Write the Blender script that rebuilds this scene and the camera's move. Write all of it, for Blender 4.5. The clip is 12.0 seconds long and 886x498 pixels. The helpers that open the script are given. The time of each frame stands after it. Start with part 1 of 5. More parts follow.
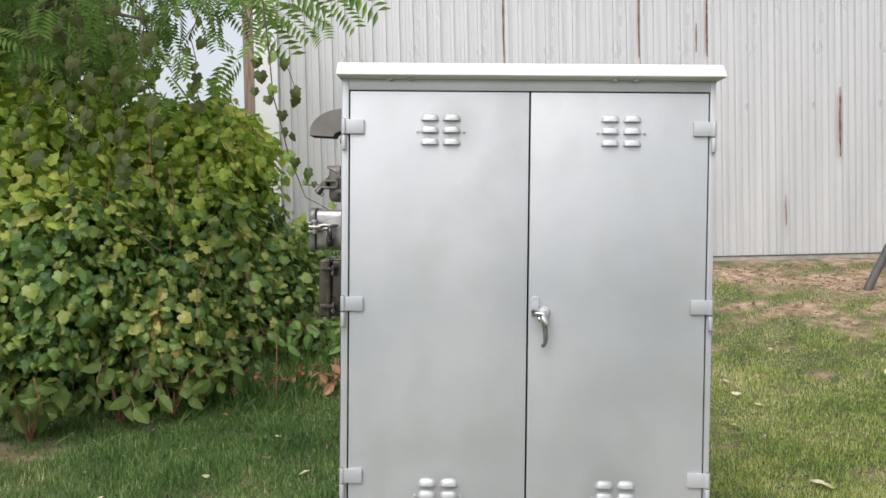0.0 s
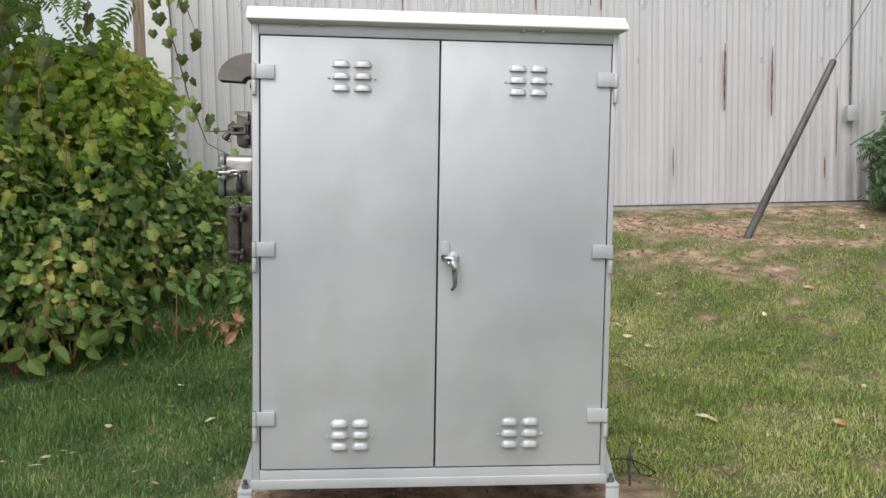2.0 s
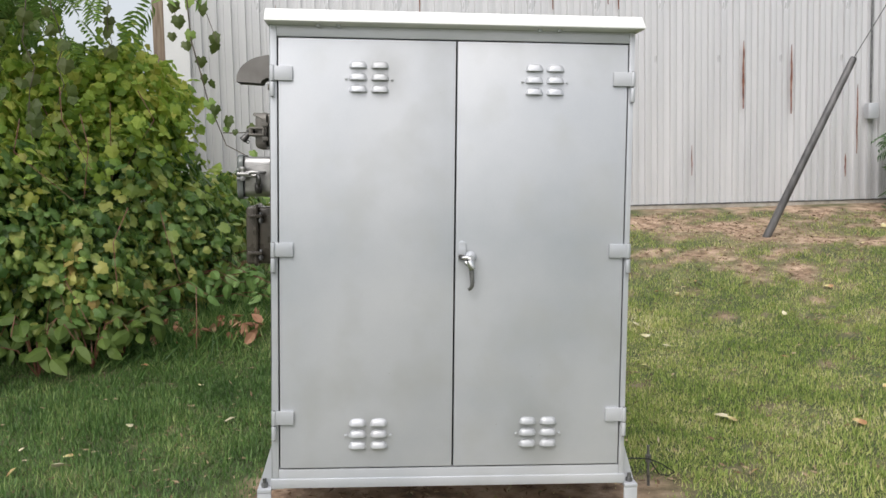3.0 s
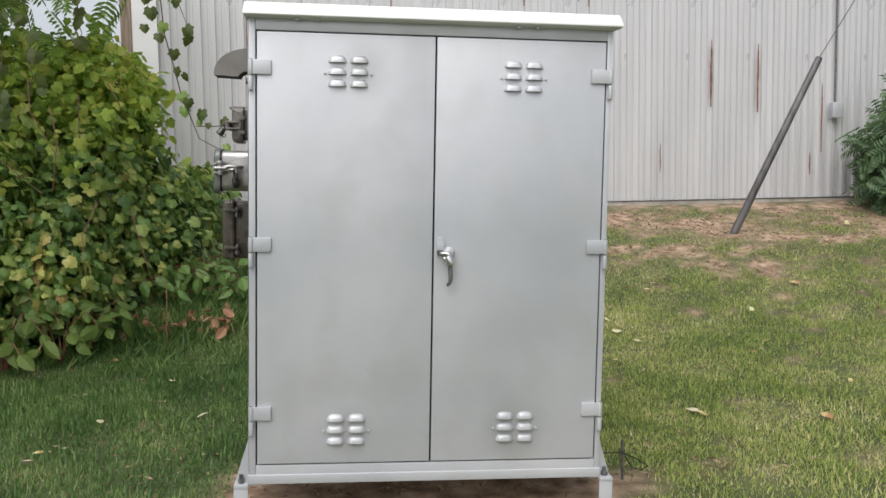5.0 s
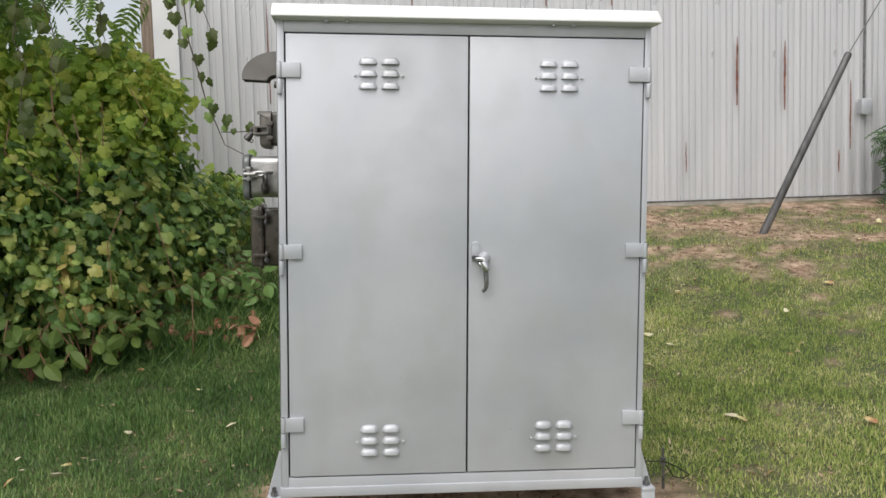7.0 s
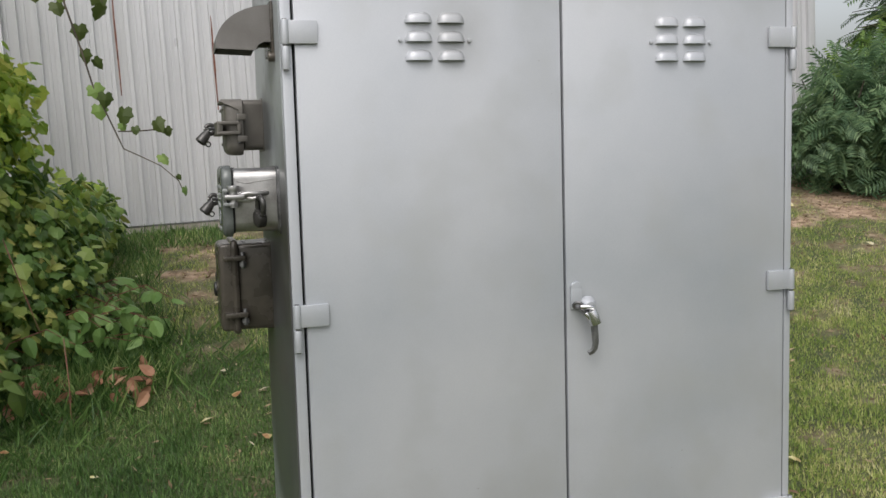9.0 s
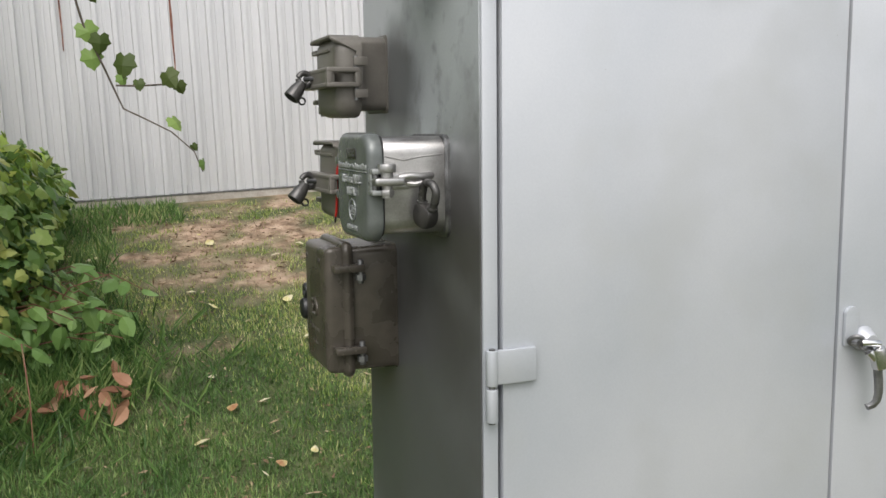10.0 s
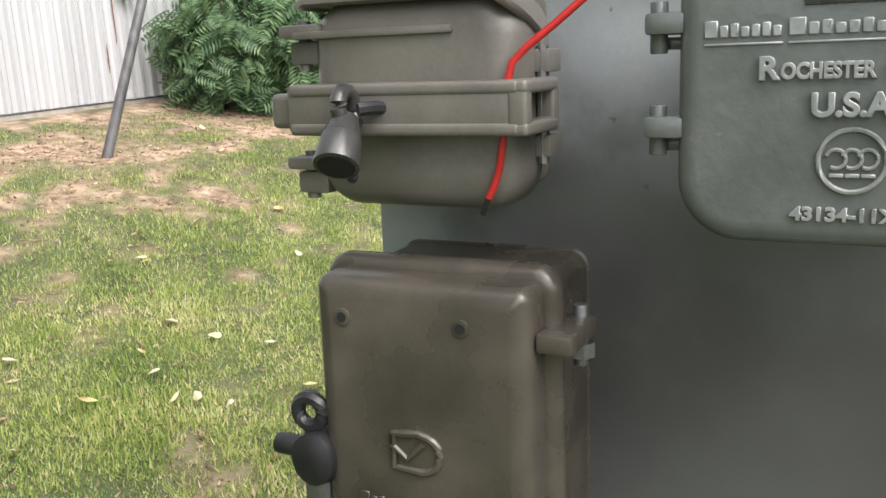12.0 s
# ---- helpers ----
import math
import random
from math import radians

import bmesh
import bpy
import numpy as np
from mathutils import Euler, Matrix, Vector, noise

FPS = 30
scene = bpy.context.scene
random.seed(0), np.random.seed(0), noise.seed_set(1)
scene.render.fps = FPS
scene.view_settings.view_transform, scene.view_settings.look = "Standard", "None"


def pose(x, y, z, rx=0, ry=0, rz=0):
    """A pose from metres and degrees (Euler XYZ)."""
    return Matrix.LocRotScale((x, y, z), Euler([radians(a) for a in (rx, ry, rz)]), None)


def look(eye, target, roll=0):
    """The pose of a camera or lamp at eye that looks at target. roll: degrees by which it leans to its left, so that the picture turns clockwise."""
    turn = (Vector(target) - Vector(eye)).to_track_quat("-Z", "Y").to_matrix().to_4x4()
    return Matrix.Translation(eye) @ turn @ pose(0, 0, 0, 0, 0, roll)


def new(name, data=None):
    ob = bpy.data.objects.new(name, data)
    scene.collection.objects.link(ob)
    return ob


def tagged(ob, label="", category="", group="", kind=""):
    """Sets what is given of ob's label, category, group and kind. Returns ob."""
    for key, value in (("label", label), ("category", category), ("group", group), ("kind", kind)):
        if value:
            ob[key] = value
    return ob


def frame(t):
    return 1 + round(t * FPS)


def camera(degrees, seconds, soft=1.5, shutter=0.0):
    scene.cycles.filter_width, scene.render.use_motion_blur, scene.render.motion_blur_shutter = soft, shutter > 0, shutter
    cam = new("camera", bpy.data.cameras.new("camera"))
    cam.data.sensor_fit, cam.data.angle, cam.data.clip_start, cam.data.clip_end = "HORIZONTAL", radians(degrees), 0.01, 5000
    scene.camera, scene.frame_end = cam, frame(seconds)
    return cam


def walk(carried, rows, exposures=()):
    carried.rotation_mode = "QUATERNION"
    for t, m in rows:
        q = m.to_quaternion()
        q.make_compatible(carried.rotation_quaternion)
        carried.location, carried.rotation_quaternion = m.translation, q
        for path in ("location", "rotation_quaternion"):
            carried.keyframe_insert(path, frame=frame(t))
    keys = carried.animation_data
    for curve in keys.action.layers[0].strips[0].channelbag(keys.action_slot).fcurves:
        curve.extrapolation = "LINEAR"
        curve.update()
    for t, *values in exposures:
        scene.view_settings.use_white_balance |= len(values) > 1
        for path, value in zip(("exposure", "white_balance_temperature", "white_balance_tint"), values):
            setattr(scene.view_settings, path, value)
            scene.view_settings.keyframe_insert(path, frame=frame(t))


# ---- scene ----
cam = camera(51.3, 12.0)
PATH = [
    (0, (0.4135, -3.2278, 1.3799), (0.3795, -1.2293, 1.3114), 0.54),
    (0.5, (0.3962, -3.2617, 1.3627), (0.5505, -1.2740, 1.2042), 0.91),
    (1, (0.3620, -3.2764, 1.3644), (0.5663, -1.2980, 1.1546), 1.38),
    (1.5, (0.3493, -3.2773, 1.3597), (0.5687, -1.2982, 1.1726), 1.33),
    (2, (0.3450, -3.2887, 1.3635), (0.5451, -1.3061, 1.1924), 0.89),
    (2.5, (0.3497, -3.3021, 1.3629), (0.5076, -1.3155, 1.1943), 0.52),
    (4.5, (0.3186, -3.2976, 1.3656), (0.5188, -1.3162, 1.1813), 1.15),
    (5, (0.3021, -3.3014, 1.3643), (0.5362, -1.3233, 1.1838), 1.01),
    (5.5, (0.2876, -3.3083, 1.3648), (0.5396, -1.3314, 1.1966), 1.13),
    (6, (0.2807, -3.2997, 1.3673), (0.5146, -1.3204, 1.2013), 0.98),
    (6.5, (0.2638, -3.2950, 1.3690), (0.4746, -1.3140, 1.1934), 0.62),
    (6.7, (0.268, -3.273, 1.362), (0.457, -1.291, 1.187), 0.1),
    (8.3, (-0.0357, -2.5755, 1.3810), (0.2782, -0.6078, 1.2091), -0.12),
    (8.5, (-0.1060, -2.4307, 1.3795), (0.2524, -0.4694, 1.2215), -0.88),
    (9, (-0.2536, -2.0327, 1.4209), (0.3156, -0.1261, 1.2189), -1.64),
    (9.5, (-0.3162, -1.5886, 1.4506), (0.3060, 0.3018, 1.2525), -1.54),
    (10, (-0.5270, -1.1841, 1.4203), (0.2022, 0.6593, 1.1554), -0.68),
    (10.5, (-0.6572, -0.7852, 1.3950), (0.2601, 0.9695, 1.1130), 0.09),
    (11, (-0.6552, -0.4061, 1.4330), (0.5617, 1.1660, 1.2146), 1.30),
    (11.5, (-0.6630, -0.0820, 1.3956), (0.9798, 1.0268, 1.1277), -2.15),
    (12, (-0.6419, 0.1735, 1.3520), (1.1142, 1.0409, 0.9475), -2.12),
]
U = 1.15  # plan units to metres
LEANED = Matrix.Rotation(radians(1.8), 4, "Y")  # the cabinet leans a little to one side
LEVEL = Matrix.Identity(4)
EXPOSURE = [(0.0, 0.52), (0.5, 0.51), (1.0, 0.37), (2.0, 0.34), (2.5, 0.47), (4.5, 0.36), (5.5, 0.29), (6.5, 0.27), (8.5, 0.39), (9.0, 0.17), (9.5, 0.16), (10.0, 0.57), (10.5, 0.89), (11.0, 1.13), (11.5, 0.86), (12.0, 1.24)]
walk(cam, [(t, LEANED @ look(Vector(eye) * U, Vector(target) * U, roll)) for t, eye, target, roll in PATH], EXPOSURE)

# ---- world and light: a bright overcast day ----
world = bpy.data.worlds.new("overcast_sky")
scene.world = world
world.use_nodes = True
wn, wl = world.node_tree.nodes, world.node_tree.links
wn.clear()
sky = wn.new("ShaderNodeTexSky")
sky.sky_type, sky.sun_disc = "NISHITA", False
sky.sun_elevation, sky.sun_rotation = radians(52), radians(200)
sky.dust_density, sky.air_density = 4.0, 1.0
grey = wn.new("ShaderNodeHueSaturation")
grey.inputs["Saturation"].default_value = 0.30
bg = wn.new("ShaderNodeBackground")
bg.inputs["Strength"].default_value = 0.15
wout = wn.new("ShaderNodeOutputWorld")
wl.new(sky.outputs[0], grey.inputs["Color"])
wl.new(grey.outputs[0], bg.inputs["Color"])
wl.new(bg.outputs[0], wout.inputs["Surface"])
sun_data = bpy.data.lights.new("sun", "SUN")
sun_data.energy, sun_data.angle, sun_data.color = 1.2, radians(75), (1.0, 0.965, 0.970)
sun = new("sun", sun_data)
sun.matrix_world = look((-4.5, -4.5, 10), (0, 0, 0))


# ---- materials ----
def ramp(nt, stops):
    r = nt.nodes.new("ShaderNodeValToRGB")
    while len(r.color_ramp.elements) < len(stops):
        r.color_ramp.elements.new(0.5)
    for e, (p, c) in zip(r.color_ramp.elements, stops):
        e.position, e.color = p, (*c, 1)
    return r


def surface(name, colours, rough=0.5, metal=0.0, scale=6.0, fine=90.0, bump=0.15, bump_dist=0.002, rough_var=0.12, detail=6.0, stretch=(1, 1, 1), grain=0.25, spec=0.5):
    """Colour from broad noise, grain from fine noise, relief from both."""
    m = bpy.data.materials.new(name)
    m.use_nodes = True
    nt = m.node_tree
    n, l = nt.nodes, nt.links
    b = n["Principled BSDF"]
    tc = n.new("ShaderNodeTexCoord")
    mp = n.new("ShaderNodeMapping")
    mp.inputs["Scale"].default_value = stretch
    l.new(tc.outputs["Object"], mp.inputs["Vector"])
    broad, small = n.new("ShaderNodeTexNoise"), n.new("ShaderNodeTexNoise")
    broad.inputs["Scale"].default_value, broad.inputs["Detail"].default_value = scale, detail
    small.inputs["Scale"].default_value, small.inputs["Detail"].default_value = fine, 4
    l.new(mp.outputs[0], broad.inputs["Vector"])
    l.new(tc.outputs["Object"], small.inputs["Vector"])
    k = len(colours)
    r = ramp(nt, [(0.3 + 0.4 * i / max(1, k - 1), c) for i, c in enumerate(colours)])
    l.new(broad.outputs["Fac"], r.inputs[0])
    mix = n.new("ShaderNodeMix")
    mix.data_type, mix.blend_type = "RGBA", "OVERLAY"
    mix.inputs[0].default_value = grain
    l.new(r.outputs[0], mix.inputs[6])
    l.new(small.outputs["Fac"], mix.inputs[7])
    l.new(mix.outputs[2], b.inputs["Base Color"])
    rr = n.new("ShaderNodeMapRange")
    rr.inputs["To Min"].default_value, rr.inputs["To Max"].default_value = rough - rough_var, rough + rough_var
    l.new(broad.outputs["Fac"], rr.inputs["Value"])
    l.new(rr.outputs[0], b.inputs["Roughness"])
    b.inputs["Metallic"].default_value = metal
    b.inputs["Specular IOR Level"].default_value = spec
    bp = n.new("ShaderNodeBump")
    bp.inputs["Strength"].default_value, bp.inputs["Distance"].default_value = bump, bump_dist
    l.new(small.outputs["Fac"], bp.inputs["Height"])
    l.new(bp.outputs[0], b.inputs["Normal"])
    return m


def leafy(name, stops, rough=0.5, translucent=0.25, patch=1.1, single=False):
    """Leaves: each island, or each single leaf, takes a colour of its own."""
    m = bpy.data.materials.new(name)
    m.use_nodes = True
    nt = m.node_tree
    n, l = nt.nodes, nt.links
    b = n["Principled BSDF"]
    b.inputs["Roughness"].default_value = rough
    b.inputs["Specular IOR Level"].default_value = 0.35
    geo = n.new("ShaderNodeNewGeometry")
    tc = n.new("ShaderNodeTexCoord")
    noise_node = n.new("ShaderNodeTexNoise")
    noise_node.inputs["Scale"].default_value = patch
    noise_node.inputs["Detail"].default_value = 5
    l.new(tc.outputs["Object"], noise_node.inputs["Vector"])
    add = n.new("ShaderNodeMath")
    add.operation = "MULTIPLY_ADD"
    add.inputs[1].default_value = 0.62
    if single:
        info = n.new("ShaderNodeObjectInfo")
        l.new(info.outputs["Random"], add.inputs[0])
    else:
        l.new(geo.outputs["Random Per Island"], add.inputs[0])
    sc = n.new("ShaderNodeMapRange")
    sc.inputs["From Min"].default_value, sc.inputs["From Max"].default_value = 0.3, 0.7
    sc.inputs["To Max"].default_value = 0.38
    l.new(noise_node.outputs["Fac"], sc.inputs["Value"])
    l.new(sc.outputs[0], add.inputs[2])
    r = ramp(nt, stops)
    l.new(add.outputs[0], r.inputs[0])
    l.new(r.outputs[0], b.inputs["Base Color"])
    tr = n.new("ShaderNodeBsdfTranslucent")
    l.new(r.outputs[0], tr.inputs["Color"])
    mx = n.new("ShaderNodeMixShader")
    mx.inputs[0].default_value = translucent
    l.new(b.outputs[0], mx.inputs[1])
    l.new(tr.outputs[0], mx.inputs[2])
    l.new(mx.outputs[0], n["Material Output"].inputs["Surface"])
    return m


SILVER = surface("silver_paint", [(0.400, 0.424, 0.455), (0.490, 0.504, 0.532), (0.555, 0.562, 0.584)], rough=0.35, metal=0.28, scale=1.25, fine=260, bump=0.06, bump_dist=0.001, grain=0.06)
# Silver paint with this side's weaker light put into its colour.
SIDE = surface("shaded_side_paint", [(0.255, 0.272, 0.278), (0.330, 0.350, 0.356), (0.405, 0.422, 0.428)], rough=0.34, metal=0.1, scale=2.6, fine=240, bump=0.08, bump_dist=0.001, grain=0.08)


def smudges_and_shade(m, spots, colour, strength=0.72):
    """Soft round dark spots: paint mist round boxes, smudges, shade put into the colour."""
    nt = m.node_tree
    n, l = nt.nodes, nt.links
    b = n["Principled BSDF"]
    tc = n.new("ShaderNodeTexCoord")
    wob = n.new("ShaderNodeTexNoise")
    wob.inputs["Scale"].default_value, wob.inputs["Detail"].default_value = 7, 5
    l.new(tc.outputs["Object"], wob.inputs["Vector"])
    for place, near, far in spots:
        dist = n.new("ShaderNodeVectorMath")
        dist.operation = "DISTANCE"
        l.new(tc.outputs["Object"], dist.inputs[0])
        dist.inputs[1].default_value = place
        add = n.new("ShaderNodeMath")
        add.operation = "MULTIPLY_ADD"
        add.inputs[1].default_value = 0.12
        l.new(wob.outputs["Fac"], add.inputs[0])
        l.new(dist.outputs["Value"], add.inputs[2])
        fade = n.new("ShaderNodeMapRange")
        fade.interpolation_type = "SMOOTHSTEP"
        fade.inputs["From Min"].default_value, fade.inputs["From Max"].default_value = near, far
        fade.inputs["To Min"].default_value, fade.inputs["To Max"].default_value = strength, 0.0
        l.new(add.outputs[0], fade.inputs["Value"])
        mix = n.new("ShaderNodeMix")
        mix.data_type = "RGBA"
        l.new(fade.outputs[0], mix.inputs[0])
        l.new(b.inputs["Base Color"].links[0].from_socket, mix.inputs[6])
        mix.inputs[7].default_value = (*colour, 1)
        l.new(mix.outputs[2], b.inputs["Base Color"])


smudges_and_shade(SIDE, [((0, 0.40, 1.72), 0.13, 0.22), ((0, 0.10, 1.47), 0.10, 0.20), ((0, 0.41, 1.36), 0.14, 0.28), ((0, 0.05, 1.43), 0.08, 0.14)], (0.040, 0.040, 0.037))
smudges_and_shade(SIDE, [((0, 0.02, 1.52), 0.09, 0.30), ((0, 0.08, 1.36), 0.14, 0.34), ((0, 0.03, 1.40), 0.09, 0.15)], (0.060, 0.058, 0.054), 0.70)
# Low on the side: brown mist, and weaker light put into the colour.
smudges_and_shade(SIDE, [((0, 0.27, 1.00), 0.38, 0.62)], (0.042, 0.040, 0.037), 0.82)


def chips(m, scale, cut, colour, soft=0.05):
    """Small dings and dirt specks."""
    nt = m.node_tree
    n, l = nt.nodes, nt.links
    b = n["Principled BSDF"]
    tc = n.new("ShaderNodeTexCoord")
    fleck, where = n.new("ShaderNodeTexNoise"), n.new("ShaderNodeTexNoise")
    fleck.inputs["Scale"].default_value, fleck.inputs["Detail"].default_value = scale, 3
    where.inputs["Scale"].default_value, where.inputs["Detail"].default_value = 3.5, 4
    add = n.new("ShaderNodeMath")
    add.operation = "MULTIPLY_ADD"
    add.inputs[1].default_value = 0.45
    for q in (fleck, where):
        l.new(tc.outputs["Object"], q.inputs["Vector"])
    l.new(where.outputs["Fac"], add.inputs[0])
    l.new(fleck.outputs["Fac"], add.inputs[2])
    fade = n.new("ShaderNodeMapRange")
    fade.inputs["From Min"].default_value, fade.inputs["From Max"].default_value = cut, cut + soft
    l.new(add.outputs[0], fade.inputs["Value"])
    mix = n.new("ShaderNodeMix")
    mix.data_type = "RGBA"
    l.new(fade.outputs[0], mix.inputs[0])
    l.new(b.inputs["Base Color"].links[0].from_socket, mix.inputs[6])
    mix.inputs[7].default_value = (*colour, 1)
    l.new(mix.outputs[2], b.inputs["Base Color"])


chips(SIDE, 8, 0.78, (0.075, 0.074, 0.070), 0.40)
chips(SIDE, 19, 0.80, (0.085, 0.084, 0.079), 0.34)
chips(SIDE, 55, 0.97, (0.060, 0.057, 0.052))
chips(SILVER, 4, 0.72, (0.432, 0.440, 0.440), 0.40)
# Dark smudges round three louvre groups and the handle.
smudges_and_shade(SILVER, [((1.11, 0, 0.45), 0.10, 0.24), ((0.41, 0, 0.45), 0.09, 0.20), ((0.46, 0, 1.95), 0.08, 0.20), ((0.80, 0, 1.18), 0.04, 0.16)], (0.30, 0.30, 0.29), 0.42)
chips(SILVER, 45, 1.01, (0.28, 0.27, 0.25))
ROOF = surface("roof_paint", [(0.72, 0.72, 0.71), (0.80, 0.80, 0.79)], rough=0.45, scale=3, fine=200, bump=0.05, grain=0.06)
BRONZE = surface("bronze_paint", [(0.046, 0.040, 0.032), (0.072, 0.063, 0.051), (0.112, 0.096, 0.076)], rough=0.28, metal=0.2, scale=11, fine=260, bump=0.12, bump_dist=0.001, grain=0.14)
TAUPE = surface("taupe_paint", [(0.115, 0.106, 0.093), (0.150, 0.139, 0.122), (0.185, 0.172, 0.152)], rough=0.38, metal=0.15, scale=11, fine=260, bump=0.12, bump_dist=0.001, grain=0.14)
HOODGREY = surface("hood_paint", [(0.13, 0.12, 0.11), (0.17, 0.16, 0.15), (0.20, 0.19, 0.18)], rough=0.5, metal=0.1, scale=9, fine=300, bump=0.2, bump_dist=0.001, grain=0.12)
GREENGREY = surface("green_grey_paint", [(0.096, 0.106, 0.104), (0.125, 0.136, 0.130), (0.153, 0.161, 0.156)], rough=0.24, metal=0.2, scale=14, fine=120, bump=0.36, bump_dist=0.0012, grain=0.12)
# Rubbed raised edges, their glossy highlights also put into the lighter colour.
WORN_GLINT = surface("rubbed_glinting_grey", [(0.20, 0.215, 0.21), (0.29, 0.30, 0.295), (0.36, 0.37, 0.36)], rough=0.30, metal=0.35, scale=40, fine=160, bump=0.2, bump_dist=0.0006, grain=0.15)
ALU = surface("bare_aluminium", [(0.246, 0.238, 0.230), (0.377, 0.369, 0.361), (0.451, 0.443, 0.435)], rough=0.34, metal=0.85, scale=14, fine=300, bump=0.2, bump_dist=0.001, grain=0.2)
STEEL = surface("dull_steel", [(0.10, 0.10, 0.10), (0.20, 0.20, 0.20), (0.27, 0.27, 0.27)], rough=0.40, metal=0.8, scale=30, fine=400, bump=0.15, bump_dist=0.0006)
GUNMETAL = surface("gunmetal", [(0.045, 0.044, 0.042), (0.075, 0.073, 0.070), (0.09, 0.088, 0.085)], rough=0.28, metal=0.5, scale=30, fine=400, bump=0.12, bump_dist=0.0006)
CHROME = surface("chrome", [(0.62, 0.62, 0.62), (0.72, 0.72, 0.72)], rough=0.2, metal=1.0, scale=30, fine=300, bump=0.04, bump_dist=0.0005, rough_var=0.06)
IRON = surface("dark_iron", [(0.020, 0.019, 0.018), (0.034, 0.032, 0.030), (0.050, 0.047, 0.043)], rough=0.42, metal=0.2, scale=40, fine=300, bump=0.2, bump_dist=0.0006)
BLACK = surface("black_metal", [(0.010, 0.010, 0.011), (0.022, 0.022, 0.024)], rough=0.38, scale=30, fine=300, bump=0.12, bump_dist=0.0006)
# Black rubber, also used as the shade inside gaps and holes.
DARKVOID = surface("rubber_and_void_shade", [(0.006, 0.006, 0.006), (0.012, 0.012, 0.012)], rough=0.8, scale=20, bump=0.1)
REDWIRE = surface("red_insulation", [(0.390, 0.017, 0.016), (0.484, 0.027, 0.023)], rough=0.33, scale=40, bump=0.05)
WOOD = surface("weathered_wood", [(0.16, 0.12, 0.085), (0.26, 0.20, 0.15), (0.33, 0.27, 0.20)], rough=0.8, scale=5, fine=120, stretch=(6, 6, 0.5), bump=0.4, bump_dist=0.003)
GUARD = surface("grey_guard_plastic", [(0.040, 0.039, 0.040), (0.080, 0.077, 0.078), (0.135, 0.130, 0.130)], rough=0.42, scale=4, fine=120, stretch=(4, 4, 0.6), bump=0.15)
WHITE = surface("white_trim", [(0.70, 0.71, 0.72), (0.80, 0.80, 0.80)], rough=0.5, scale=2, fine=120, bump=0.08)
CONCRETE = surface("foundation_concrete", [(0.22, 0.20, 0.17), (0.32, 0.29, 0.25), (0.40, 0.37, 0.33)], rough=0.9, scale=6, fine=70, bump=0.5, bump_dist=0.004)
BARK = surface("bark", [(0.05, 0.04, 0.03), (0.10, 0.08, 0.06), (0.14, 0.115, 0.09)], rough=0.9, scale=14, fine=60, stretch=(2, 2, 0.4), bump=0.6, bump_dist=0.006)
STEM = surface("plant_stem", [(0.12, 0.050, 0.035), (0.22, 0.085, 0.055), (0.15, 0.12, 0.05)], rough=0.6, scale=20, bump=0.1)
DRYLEAF = leafy("dry_leaf", [(0.0, (0.16, 0.075, 0.040)), (0.5, (0.34, 0.17, 0.10)), (1.0, (0.52, 0.33, 0.21))], 0.6, 0.15)
SCRAP = leafy("leaf_scrap", [(0.0, (0.05, 0.03, 0.018)), (0.4, (0.19, 0.12, 0.07)), (0.8, (0.42, 0.32, 0.20)), (1.0, (0.60, 0.52, 0.38))], 0.7, 0.1, 5.0)
FALLEN = leafy("fallen_leaf_skin", [(0.0, (0.46, 0.40, 0.26)), (0.35, (0.62, 0.56, 0.40)), (0.60, (0.58, 0.52, 0.24)), (0.78, (0.42, 0.25, 0.12)), (1.0, (0.30, 0.13, 0.06))], 0.6, 0.1, 1.1, True)
VINE = leafy("vine_leaf", [(0.0, (0.024, 0.055, 0.016)), (0.20, (0.070, 0.140, 0.036)), (0.46, (0.170, 0.285, 0.074)), (0.68, (0.330, 0.420, 0.110)), (0.86, (0.50, 0.48, 0.14)), (0.95, (0.46, 0.30, 0.12)), (1.0, (0.30, 0.14, 0.07))], 0.34, 0.34)
LIME = leafy("young_vine_leaf", [(0.0, (0.110, 0.205, 0.036)), (0.3, (0.260, 0.400, 0.068)), (0.6, (0.48, 0.60, 0.110)), (1.0, (0.70, 0.62, 0.17))], 0.40, 0.45)
OLIVE = leafy("hanging_vine_leaf", [(0.0, (0.035, 0.060, 0.018)), (0.5, (0.080, 0.115, 0.030)), (1.0, (0.19, 0.19, 0.06))], 0.45, 0.4)
WEED = leafy("weed_leaf", [(0.0, (0.075, 0.160, 0.040)), (0.5, (0.165, 0.290, 0.078)), (1.0, (0.36, 0.48, 0.18))], 0.40, 0.30)
BRIGHT = leafy("broad_leaf", [(0.0, (0.100, 0.190, 0.045)), (0.5, (0.190, 0.315, 0.076)), (1.0, (0.31, 0.42, 0.125))], 0.42, 0.35)
TREELEAF = leafy("tree_leaf", [(0.0, (0.065, 0.115, 0.030)), (0.5, (0.13, 0.205, 0.048)), (1.0, (0.25, 0.32, 0.080))], 0.5, 0.5)
FIRLEAF = leafy("fir_leaf", [(0.0, (0.055, 0.110, 0.058)), (0.5, (0.135, 0.225, 0.108)), (1.0, (0.28, 0.38, 0.19))], 0.5, 0.3)
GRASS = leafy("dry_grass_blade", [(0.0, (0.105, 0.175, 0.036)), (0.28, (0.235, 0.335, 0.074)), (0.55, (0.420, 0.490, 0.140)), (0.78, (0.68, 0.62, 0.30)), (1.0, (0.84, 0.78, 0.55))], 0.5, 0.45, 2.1)
